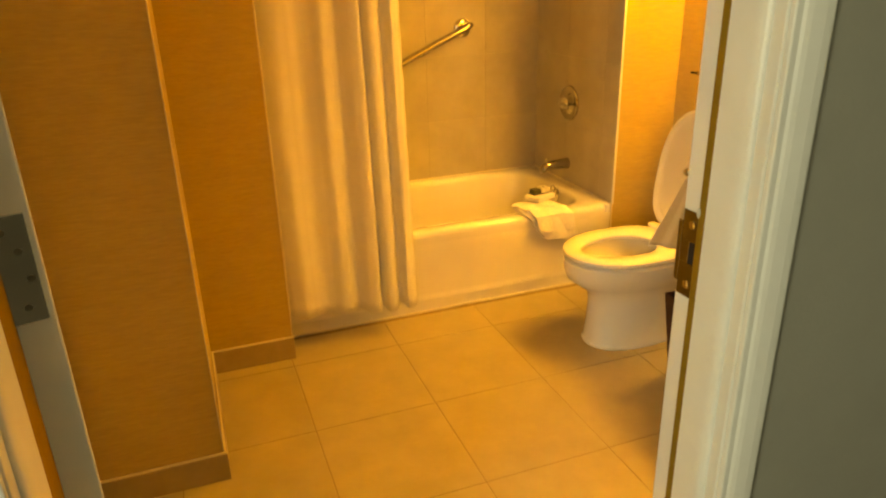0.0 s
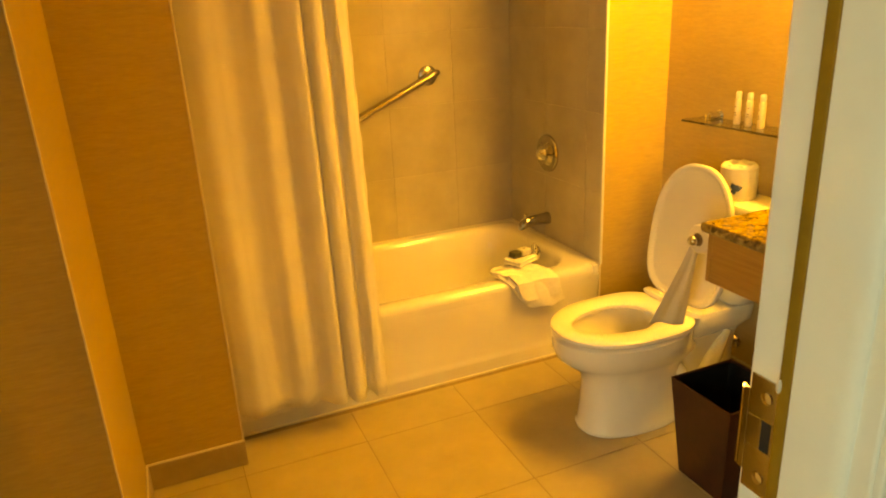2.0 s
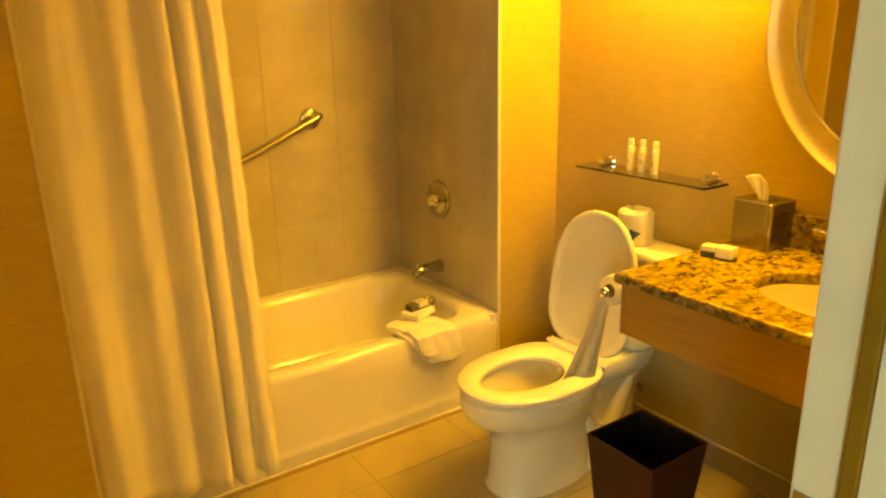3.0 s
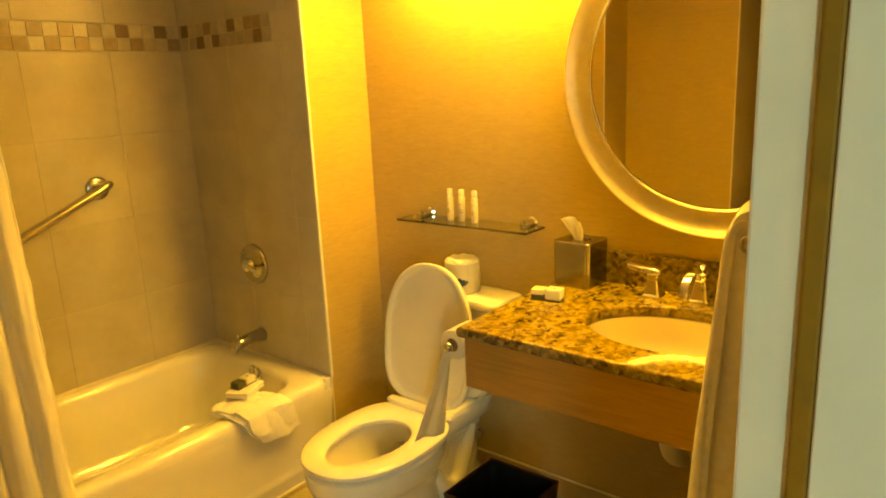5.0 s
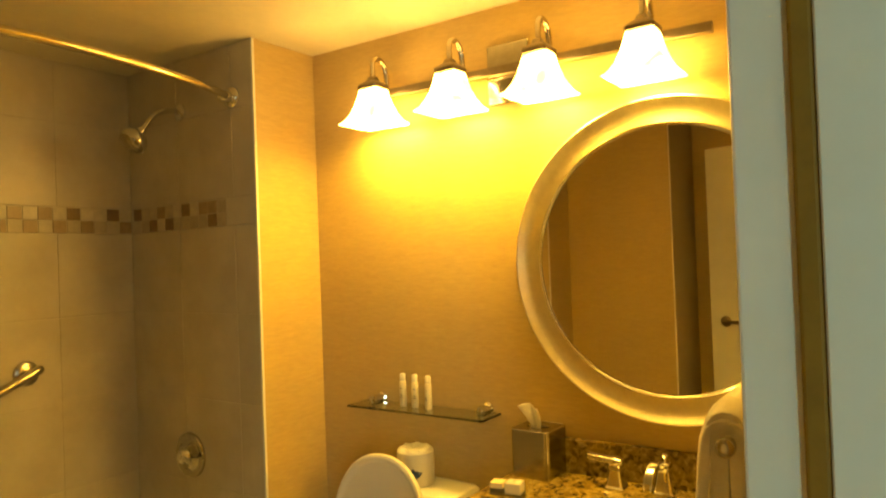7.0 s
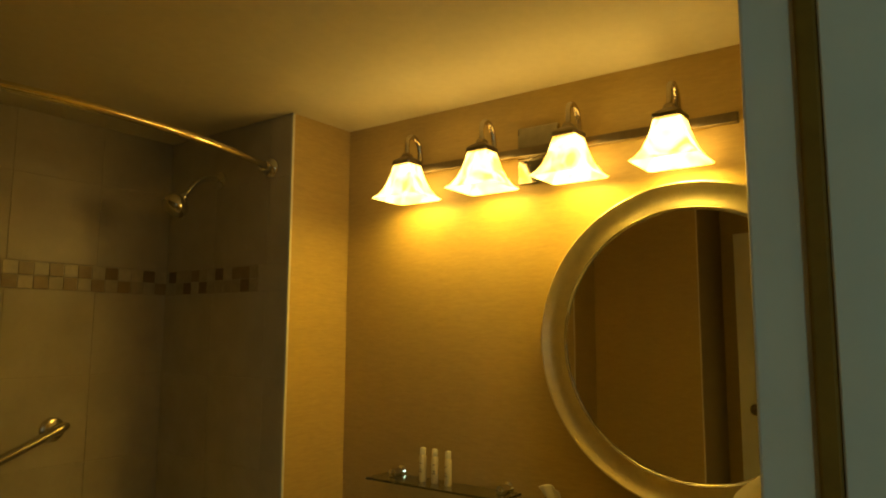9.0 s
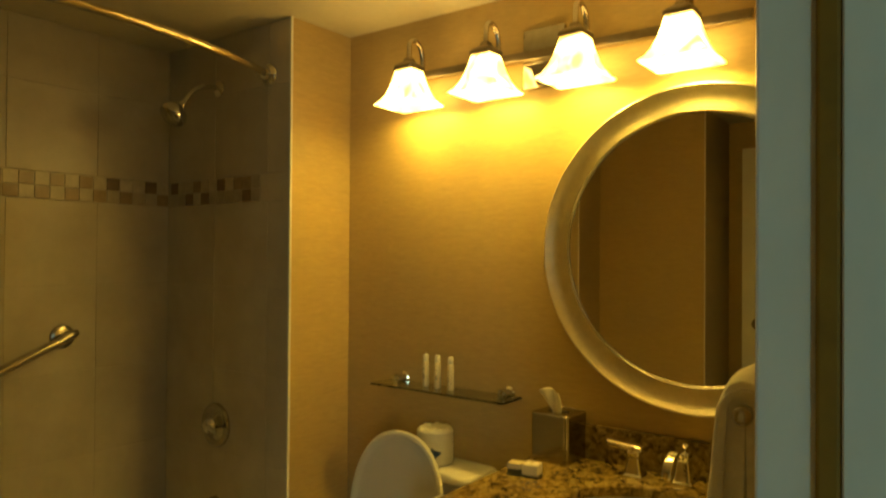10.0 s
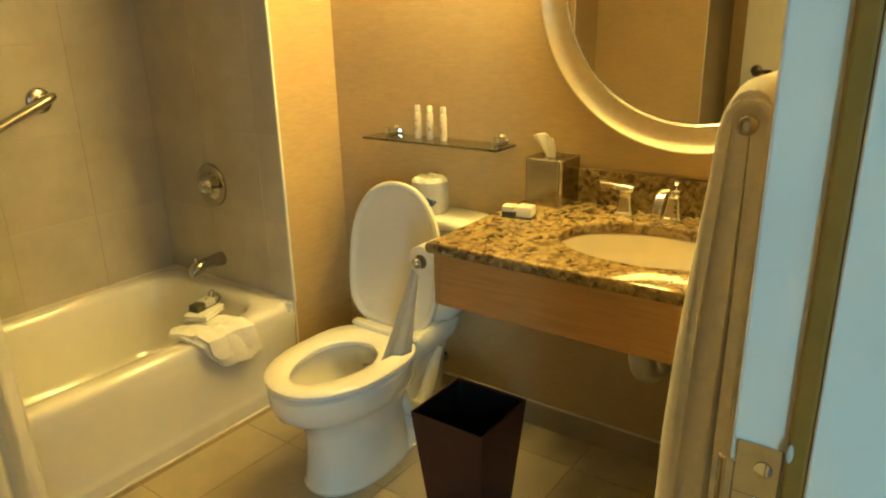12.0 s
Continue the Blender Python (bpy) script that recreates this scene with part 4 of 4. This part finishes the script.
def tissue_box():
    e = thing("tissue_box", "brushed steel tissue box with raised tissue on the granite counter", "tissue box", (5.515, 5.865, 0.8805))
    e.rotation_euler = (0, 0, radians(-3))
    def sq(h, z):
        return [(x, y, z) for x, y in rounded(0, 0, h, h, 0.004, 32)]
    def ov(rx, ry, z):
        return [(rx * math.cos(2 * math.pi * (i + 0.5) / 32), ry * math.sin(2 * math.pi * (i + 0.5) / 32), z) for i in range(32)]
    # Thin chrome tubes added to draw highlights along the cover's edges.
    part("top_edge_glint", tube([(x, y, 0.1445) for x, y in rounded(0, 0, 0.0652, 0.0652, 0.004, 32)] + [(0.0652, 0.0006, 0.1445)], 0.0016, 8), M_CHROME, e, "added bright tube as the top edge's highlight", smooth=True)
    part("corner_glint", tube([(-0.0652, -0.0652, 0.002), (-0.0652, -0.0652, 0.144)], 0.0016, 8), M_CHROME, e, smooth=True)
    part("cover", loft([sq(0.0655, 0.0), sq(0.0655, 0.142), sq(0.064, 0.145), ov(0.022, 0.038, 0.145), ov(0.021, 0.037, 0.138)]), M_STEEL, e)
    loops = []
    for j in range(16):
        v = j / 15
        w = 0.014 + 0.030 * v ** 1.1
        loops.append([(0.006 * math.sin(u * 8 + 2 * v) * (0.6 + v) - 0.012 * v, 0.006 + w * u * 1.7 + 0.022 * v * v, 0.138 + 0.072 * v + 0.006 * math.sin(u * 6 + 1) * v) for u in np.linspace(-0.5, 0.5, 21)])
    t = part("tissue", loft(loops, closed=False), M_PAPERW, e, "white tissue standing up from the slot", smooth=True)
    md = t.modifiers.new("thickness", "SOLIDIFY")
    md.thickness = 0.001


def soap_set(name, at, turn, where, top=None, tall=1.0):
    e = thing(name, "dark soap carton and cream soap box on " + where, "soap box", at)
    e.scale = (1, 1, tall)
    e.rotation_euler = (0, 0, radians(turn))
    part("tray", box(-0.024, 0.024, -0.048, 0.048, 0.0, 0.004), M_GREEN, e, bevel=0.001)
    carton = part("dark_carton", box(-0.022, 0.018, 0.006, 0.046, 0.0045, 0.018 if top else 0.031), M_GREEN, e, "dark green card box", bevel=0.0015)
    part("carton_top", box(-0.0215, 0.0175, 0.0065, 0.0455, 0.0182 if top else 0.0312, 0.0328), top or M_GREEN, carton, "carton lid")
    soap = part("soap_box", box(-0.022, 0.022, -0.046, 0.002, 0.0045, 0.036), M_PAPERW, e, "cream wrapped soap", bevel=0.004, seg=3)
    part("soap_mark", box(-0.004, 0.004, -0.026, -0.018, 0.0362, 0.0366), M_MARK, soap)


countertop()
sink()
vanity_apron()
drain_trap()
faucet()
tissue_box()
soap_set("soap_carton", (5.305, 5.865, 0.8805), 10, "the granite counter", M_BOTTLE)


def glass_shelf():
    e = thing("glass_shelf", "clear glass shelf on two chrome brackets above the toilet", "shelf", (5.585, 6.32, 1.030))
    part("pane", box(-0.127, -0.003, -0.284, 0.293, 0.0, 0.008), M_GLASS, e, "clear green-edged glass pane", bevel=0.001)
    for y in (0.225, -0.235):
        b = part("bracket", turned([(0.021, 0), (0.021, 0.006), (0.014, 0.012), (0.013, 0.03), (0.018, 0.048), (0.016, 0.060), (0.006, 0.066)], Matrix.Translation((0.0, y, 0.018)) @ TOWARD_LEFT, 20), M_CHROME, e, smooth=True)
        part("clamp", box(-0.065, -0.03, y - 0.010, y + 0.010, 0.0085, 0.016), M_CHROME, e, bevel=0.003)
        part("lower_clamp", box(-0.06, -0.0, y - 0.008, y + 0.008, -0.008, -0.0005), M_CHROME, e, bevel=0.002)


glass_shelf()


def bottle():
    e = thing("shampoo_bottle", "slim cream toiletry bottle with a round cap on the glass shelf", "toiletry bottle", (5.528, 6.405, 1.0385), "bottles on the glass shelf")
    body = part("bottle_body", turned([(0.011, 0), (0.0122, 0.004), (0.0122, 0.084), (0.010, 0.090), (0.008, 0.092)], Matrix(), 20), M_BOTTLE, e, smooth=True)
    part("cap", turned([(0.0098, 0.0915), (0.0102, 0.094), (0.0102, 0.112), (0.008, 0.116)], Matrix(), 18), M_PAPERW, body, "white round cap", smooth=True)
    for k, z in enumerate((0.032, 0.040, 0.062)):
        bm = loft([[(-0.0124 * math.cos(t), 0.0124 * math.sin(t), z + dz) for t in np.linspace(-0.5 + 0.1 * k, 0.5 - 0.1 * k, 8)] for dz in (0, 0.003)], closed=False)
        part("label_bar", bm, M_MARK, body, "thin brown printed bar")
    return e


b0 = bottle()
copy_thing(b0, pose(5.528, 6.352, 1.0385, 0, 0, 20))
copy_thing(b0, pose(5.522, 6.290, 1.0385, 0, 0, -15))


# ---- mirror and lights ----
MY, MZ = 5.469, 1.533


def mirror():
    e = thing("round_mirror", "round wall mirror in a wide champagne metal frame above the sink", "mirror", (VAN, MY, MZ))
    n = 96
    prof = [(0.470, 0.001), (0.472, 0.012), (0.472, 0.030), (0.470, 0.035), (0.466, 0.036), (0.460, 0.032), (0.450, 0.024), (0.438, 0.019), (0.426, 0.0165), (0.414, 0.0160), (0.404, 0.0165), (0.399, 0.0170), (0.396, 0.016), (0.3935, 0.012), (0.3935, 0.002)]
    loops = [[(-x, r * math.cos(2 * math.pi * i / n), r * math.sin(2 * math.pi * i / n)) for i in range(n)] for r, x in prof]
    fr = part("frame", loft(loops, cap0=False, cap1=False), M_CHAMP, e, smooth=True)
    bead = [(-0.0165, 0.3955 * math.cos(a), 0.3955 * math.sin(a)) for a in np.linspace(0, 2 * math.pi, n + 1)]
    part("inner_bead", tube(bead, 0.0028, 8), M_CHROME, fr, "thin bright inner bead", smooth=True)
    part("glass", turned([(0.393, 0.004), (0.393, 0.009), (0.388, 0.0098)], Matrix.Rotation(radians(0.42), 4, "Z") @ TOWARD_LEFT, 96), M_MIRROR, e, "mirror glass")


mirror()


def vanity_light():
    e = thing("vanity_light", "four-shade vanity wall light with a bronze bar above the mirror", "wall light", (VAN, 5.95, 2.16))
    part("backplate", box(-0.022, -0.0005, -0.075, 0.08, -0.098, 0.10), M_CHROMED, e, bevel=0.006, seg=3)
    part("bar", box(-0.054, -0.030, -0.645, 0.54, -0.010, 0.020), M_DARKMETAL, e, bevel=0.002)
    part("bar_mount", box(-0.031, -0.0225, -0.03, 0.03, -0.014, 0.026), M_DARKMETAL, e)
    xs = 5.46 - VAN
    for y in SHADE_Y:
        dy = y - 5.95
        arm = curve_pts([(-0.045, dy, 0.014), (-0.047, dy, 0.07), (-0.060, dy, 0.105), (-0.088, dy, 0.122), (-0.118, dy, 0.108), (xs, dy, 0.072), (xs, dy, 0.045)], 8)
        part("arm", tube(arm, 0.0092, 12), M_NICKEL, e, smooth=True)
        cap = [[(xs + x, dy + yy, z) for x, yy in rounded(0, 0, r, r, r * 0.2, 32)] for r, z in ((0.034, 0.003), (0.042, 0.007), (0.043, 0.019), (0.036, 0.026), (0.018, 0.038), (0.013, 0.052))]
        part("cap", loft(cap), M_DARKMETAL, e, bevel=0.001)
        prof = [(0.035, 0.010), (0.039, 0.000), (0.044, -0.023), (0.052, -0.050), (0.064, -0.080), (0.080, -0.105), (0.094, -0.116), (0.091, -0.1185), (0.063, -0.085), (0.049, -0.050), (0.041, -0.023), (0.035, -0.002)]
        sh = [[(xs + 0.93 * x, dy + 1.04 * yy, z) for x, yy in rounded(0, 0, r, r, r * 0.07, 64)] for r, z in prof]
        part("shade", loft(sh), M_SHADE, e, "lit frosted glass bell shade", smooth=True)


vanity_light()


# ---- towels ----
def hanging_towel():
    bar = thing("towel_bar", "chrome towel bar with a round end on the door wall", "towel bar", (4.50, 5.083, 1.306))
    part("bar", tube([(0.0, 0, 0), (0.60, 0, 0)], 0.010), M_NICKEL, bar, smooth=True)
    part("end_knob", turned([(0.012, -0.006), (0.0125, 0.0), (0.0120, 0.007), (0.0095, 0.010), (0.004, 0.0115)], TOWARD_LEFT, 24), M_NICKEL, bar, smooth=True)
    part("post", tube([(0.035, -0.001, 0), (0.035, -0.084, 0)], 0.009), M_NICKEL, bar, smooth=True)
    part("far_post", tube([(0.57, -0.001, 0), (0.57, -0.084, 0)], 0.009), M_NICKEL, bar, smooth=True)
    e = thing("bath_towel", "thick cream bath towel folded over the bar beside the doorway", "towel", (4.515, 5.083, 1.306))
    def fold(name, front, back, top, drop_f, drop_b, x0, x1, seed, inner=0.011):
        """A thick upside-down U of towel: outer outline, then back along the bar's side."""
        out = []
        for z in np.linspace(-drop_f, 0, 26):
            f = -z / drop_f
            out.append((inner + front + 0.053 * f ** 1.1, z, 1.0))
        for a in np.linspace(0.2, math.pi - 0.2, 10):
            h = (front + inner) if math.cos(a) > 0 else (back + inner)
            out.append((h * math.cos(a), (top + inner) * math.sin(a), 0.4))
        for z in np.linspace(0, -drop_b, 20):
            out.append((-(inner + back), z, 0.3))
        for z in np.linspace(-drop_b, 0, 14):
            out.append((-0.0006 if inner < 0.02 else -inner * 0.9, z, 0.0))
        for a in np.linspace(math.pi - 0.3, 0.3, 6):
            out.append((inner * math.cos(a), inner * math.sin(a), 0.0))
        for z in np.linspace(0, -drop_f, 22):
            f = -z / drop_f
            out.append((0.0006 + 0.002 * f if inner < 0.02 else inner * 0.9 + 0.048 * f, z, 0.2))
        loops = []
        for x in [x0 + (x1 - x0) * (k / 34) ** 1.6 for k in range(35)]:
            e0 = min(1, (x - x0) / 0.045)
            shrink = 0.50 + 0.50 * math.sqrt(max(0, 1 - (1 - e0) ** 2))
            lp = []
            for y, z, wgt in out:
                wv = wgt * (0.008 * math.sin(x * 30 + seed + z * 2) * min(1, -min(z, 0) * 3) + 0.005 * noise.noise(Vector((x * 9, z * 6, seed))))
                cy = max(-0.018, min(0.02, 0.9 * y)) + (0.03 * max(0, -z) if y > 0 else 0)
                lp.append((x + 0.005 * math.sin(z * 9 + seed) + 0.003 * noise.noise(Vector((y * 60, z * 12, seed))), max(cy + (y - cy) * shrink + wv, -0.070), z if wgt == 0 else z * (0.985 + 0.015 * e0) - (0.012 * (1 - e0) if z > -0.02 else 0)))
            loops.append(lp)
        part(name, loft(loops), M_TOWEL, e, smooth=True)
    fold("outer_fold", 0.029, 0.028, 0.044, 0.80, 0.60, 0.0, 0.47, 3.3)
    fold("upper_layer", 0.017, 0.014, 0.019, 0.785, 0.58, -0.013, 0.455, 1.4, inner=0.025)


hanging_towel()


def slab_towel(e, name, x0, x1, top, reach_in, drop, y_edge, thick, layers=3, wob=0.009, seed=0.0):
    """A folded towel that lies over the tub's front rim: level part, a soft bend, then the part that hangs."""
    path = [(y_edge + reach_in, top - 0.001)] + [(y_edge + 0.032 + (reach_in - 0.032) * (1 - k / 8), top + 0.004 * math.sin(k * 0.9 + seed)) for k in range(1, 9)]
    for a in np.linspace(80, 0, 9):
        path.append((y_edge + 0.030 - 0.040 * (1 - math.cos(radians(90 - a))), top - 0.030 + 0.030 * math.sin(radians(a))))
    for k in range(1, 9):
        path.append((y_edge - 0.010 - 0.003 * k / 8, top - 0.030 - (drop - 0.012) * k / 8))
    xs = np.linspace(x0, x1, 22)
    loops = []
    for j, (y, z) in enumerate(path):
        f = j / (len(path) - 1)
        lp = []
        for x in xs:
            u = (x - x0) / (x1 - x0)
            lp.append((x * (1 - 0.14 * f) + (0.38 * (y_edge + reach_in - y) - 0.05) * (0.45 + 0.55 * u) + 0.40 * (top - z) + wob * math.sin(f * 7 + seed), y + 0.8 * wob * math.sin(u * 7 + seed) * f - 0.030 * (2 * u - 1) ** 6 * max(0, 1 - 6 * f), z + wob * noise.noise(Vector((x * 20, f * 4, seed))) - 0.006 * u * f - 0.004 * (2 * u - 1) ** 6 + 0.020 * (2 * u - 1) ** 6 * max(0, f - 0.8) * 5))
        loops.append(lp)
    t = part(name, loft(loops, closed=False), M_TOWEL, e, smooth=True)
    md = t.modifiers.new("thickness", "SOLIDIFY")
    md.thickness, md.offset = thick, 1
    md2 = t.modifiers.new("round", "BEVEL")
    md2.width, md2.segments = thick * 0.45, 4


def tub_towels():
    e = thing("bath_mat_towel", "folded white towel draped over the tub's front rim", "towel", (4.915, TUBF, 0.402))
    slab_towel(e, "lower_fold", -0.106, 0.112, 0.011, 0.135, 0.112, 0.0, 0.015, seed=1.0)
    slab_towel(e, "middle_fold", -0.110, 0.106, 0.024, 0.135, 0.104, -0.010, 0.015, seed=2.2)
    slab_towel(e, "upper_fold", -0.104, 0.110, 0.034, 0.14, 0.094, -0.020, 0.013, seed=4.0)
    w = thing("washcloth", "small folded white washcloth on top of the folded towel", "towel", (4.93, TUBF + 0.10, 0.447))
    w.rotation_euler = (0, 0, radians(24))
    for k in range(2):
        bm = bmesh.new()
        bmesh.ops.create_grid(bm, x_segments=14, y_segments=12, size=0.5)
        for v in bm.verts:
            v.co.x, v.co.y = v.co.x * 0.125, v.co.y * 0.09
            v.co.z = 0.004 + k * 0.012 + 0.0025 * noise.noise(v.co * 28 + Vector((0, 0, k * 5)))
        t = part("fold", bm, M_TOWEL, w, smooth=True)
        md = t.modifiers.new("thickness", "SOLIDIFY")
        md.thickness, md.offset = 0.010, 0
        md2 = t.modifiers.new("round", "BEVEL")
        md2.width, md2.segments = 0.004, 3
    soap_set("soap_carton_on_towel", (4.935, TUBF + 0.115, 0.468), 100, "the folded washcloth", tall=0.75)


tub_towels()


# ---- waste bin ----
def bin_():
    e = thing("waste_bin", "dark reddish-brown leather-look square waste bin with a black liner", "waste bin", (5.084, 5.900, 0.0))
    h = 0.345
    def sq(w, z):
        return [(-w, -w, z), (w, -w, z), (w, w, z), (-w, w, z)]
    part("bin_body", loft([sq(0.094, 0.0), sq(0.125, h), sq(0.121, h + 0.001), sq(0.091, 0.02)]), M_LEATHER, e, bevel=0.0015)
    loops = []
    for k, (w, z) in enumerate(((0.1195, h - 0.004), (0.117, h - 0.03), (0.108, 0.20), (0.10, 0.12), (0.04, 0.10))):
        loops.append([(x * (1 + 0.02 * math.sin(7 * math.atan2(y, x) + k)) * 0.955, y * (1 + 0.02 * math.sin(7 * math.atan2(y, x) + k)) * 0.955, z) for x, y in rounded(0, 0, w, w, 0.006, 64)])
    part("liner", loft(loops, cap0=False), M_BLACK, e, "black plastic liner", smooth=True)


bin_()

# ---- tiles, last ----
_meshes = {}


def piece(name, sx, sy, sz, material, at, parent):
    """A thin tile with eased edges; alike ones share a mesh."""
    key = (name, round(sx, 4), round(sy, 4), round(sz, 4), material.name)
    if key not in _meshes:
        d = 0.0012
        hx, hy, hz = sx / 2, sy / 2, sz / 2
        thin = min(range(3), key=lambda i: (sx, sy, sz)[i])
        bm = bmesh.new()
        vs = []
        for lv in (-1, 1):
            for sh in ((0,) if lv < 0 else (0, 1)):
                ring = []
                for a, b in ((-1, -1), (1, -1), (1, 1), (-1, 1)):
                    h = [hx, hy, hz]
                    o = [i for i in range(3) if i != thin]
                    c = [0, 0, 0]
                    c[o[0]], c[o[1]] = a * (h[o[0]] - d * sh), b * (h[o[1]] - d * sh)
                    c[thin] = lv * h[thin] * (1 if lv < 0 or sh else 0.5)
                    if FACE_NEG.get(name):
                        c[thin] = -c[thin]
                    ring.append(bm.verts.new(c))
                vs.append(ring)
        for a, b in zip(vs, vs[1:]):
            for i in range(4):
                bm.faces.new((a[i], a[(i + 1) % 4], b[(i + 1) % 4], b[i]))
        bm.faces.new(vs[0][::-1])
        bm.faces.new(vs[-1])
        bmesh.ops.recalc_face_normals(bm, faces=bm.faces)
        me = bpy.data.meshes.new(name)
        bm.to_mesh(me)
        bm.free()
        me.materials.append(material)
        _meshes[key] = me
    ob = new(name, _meshes[key])
    ob.location = at
    ob.parent = parent
    return ob


FACE_NEG = {"wall_tile": True, "mosaic_tile": True, "floor_tile": False}
GX, GY = 0.438, 0.457
gx = [LEFTX] + [x for x in np.arange(4.106 - 3 * GX, VAN, GX) if x > LEFTX + 0.03] + [VAN]
gy = [HALLY + 0.1] + [y for y in np.arange(6.172 - 3 * GY, STRIP, GY) if y > HALLY + 0.15] + [STRIP]
G = 0.003
for x0, x1 in zip(gx, gx[1:]):
    for y0, y1 in zip(gy, gy[1:]):
        if x1 <= AX + 0.02 and y0 > AY or y1 - y0 < 0.02:
            continue
        piece("floor_tile", x1 - x0 - G, y1 - y0 - G, 0.004, M_FLOOR, ((x0 + x1) / 2, (y0 + y1) / 2, -0.002), floor)

TS, TG = 0.335, 0.0024
rows_z = [(0.398, 0.711), (0.711, 1.048), (1.048, 1.383), (1.383, 1.712), (1.818, 2.15), (2.15, CEIL)]
cols_x = [BX] + [x for x in (4.956 - 3 * TS, 4.956 - 2 * TS, 4.956 - TS, 4.956)] + [WET]
for k, (z0, z1) in enumerate(rows_z):
    for x0, x1 in zip(cols_x, cols_x[1:]):
        piece("wall_tile", x1 - x0 - TG, 0.004, z1 - z0 - TG, M_WALLTILE, ((x0 + x1) / 2, BACK + 0.002 + random.uniform(-0.0002, 0.0002), (z0 + z1) / 2), wall_back)
cols_y = [STRIP + 0.001, 7.643 - 2 * TS, 7.643 - TS, 7.643]
for z0, z1 in rows_z:
    for y0, y1 in zip(cols_y, cols_y[1:]):
        piece("wall_tile", 0.004, y1 - y0 - TG, z1 - z0 - TG, M_WALLTILE, (WET + 0.002 + random.uniform(-0.0002, 0.0002), (y0 + y1) / 2, (z0 + z1) / 2), wall_wet)
piece("wall_tile", 0.0041, 7.0195 - STRIP - 0.002, 0.103, M_WALLTILE, (WET + 0.0021, (STRIP + 7.0195) / 2, 1.765), wall_wet)
FACE_NEG["wall_tile"] = False
for z0, z1 in rows_z:
    for y0, y1 in zip(cols_y[:-1] + [BACK], cols_y[1:-1] + [BACK]):
        if y1 - y0 > 0.05:
            piece("wall_tile", 0.0101, y1 - y0 - TG, z1 - z0 - TG, M_WALLTILE, (BX + 0.005, max((y0 + y1) / 2, 0), (z0 + z1) / 2), wall_tub_end)
FACE_NEG["wall_tile"] = True
MS = 0.0507
rnd = random.Random(5)
MW = 0.0550
# rows as they run out from the corner: light, sand, tan, dark
BACK_ROWS = ("TLSTSTCTSTCTTCTCSTCTCTSCTTCTSCT", "LDLLDLTCTCTCTSCTCTTCTSCTCSTCTCT")
WET_ROWS = ("LSDLDSLSSDS", "DLSTSLDLTTL")


def mosaic_tone(letter):
    return M_MOS[{"L": rnd.choice((0, 0, 1)), "C": 0, "S": 1, "T": 2, "D": 3}[letter]]


for r in range(2):
    z = 1.7125 + MS * (r + 0.5) + 0.002
    for i in range(29):
        x = WET - MW * (i + 0.5)
        if x > BX + 0.02:
            piece("mosaic_tile", MW - 0.002, 0.004, MS - 0.002, mosaic_tone(BACK_ROWS[r][i]), (x, BACK + 0.0018, z), wall_back)
    piece("mosaic_tile", 0.004, 0.014, MS - 0.002, M_MOS[0], (WET + 0.0018, BACK - 0.0085, z), wall_wet)
    for i in range(11):
        y = BACK - 0.017 - MW * (i + 0.5)
        piece("mosaic_tile", 0.004, MW - 0.002, MS - 0.002, mosaic_tone(WET_ROWS[r][i]), (WET + 0.0018, y, z), wall_wet)
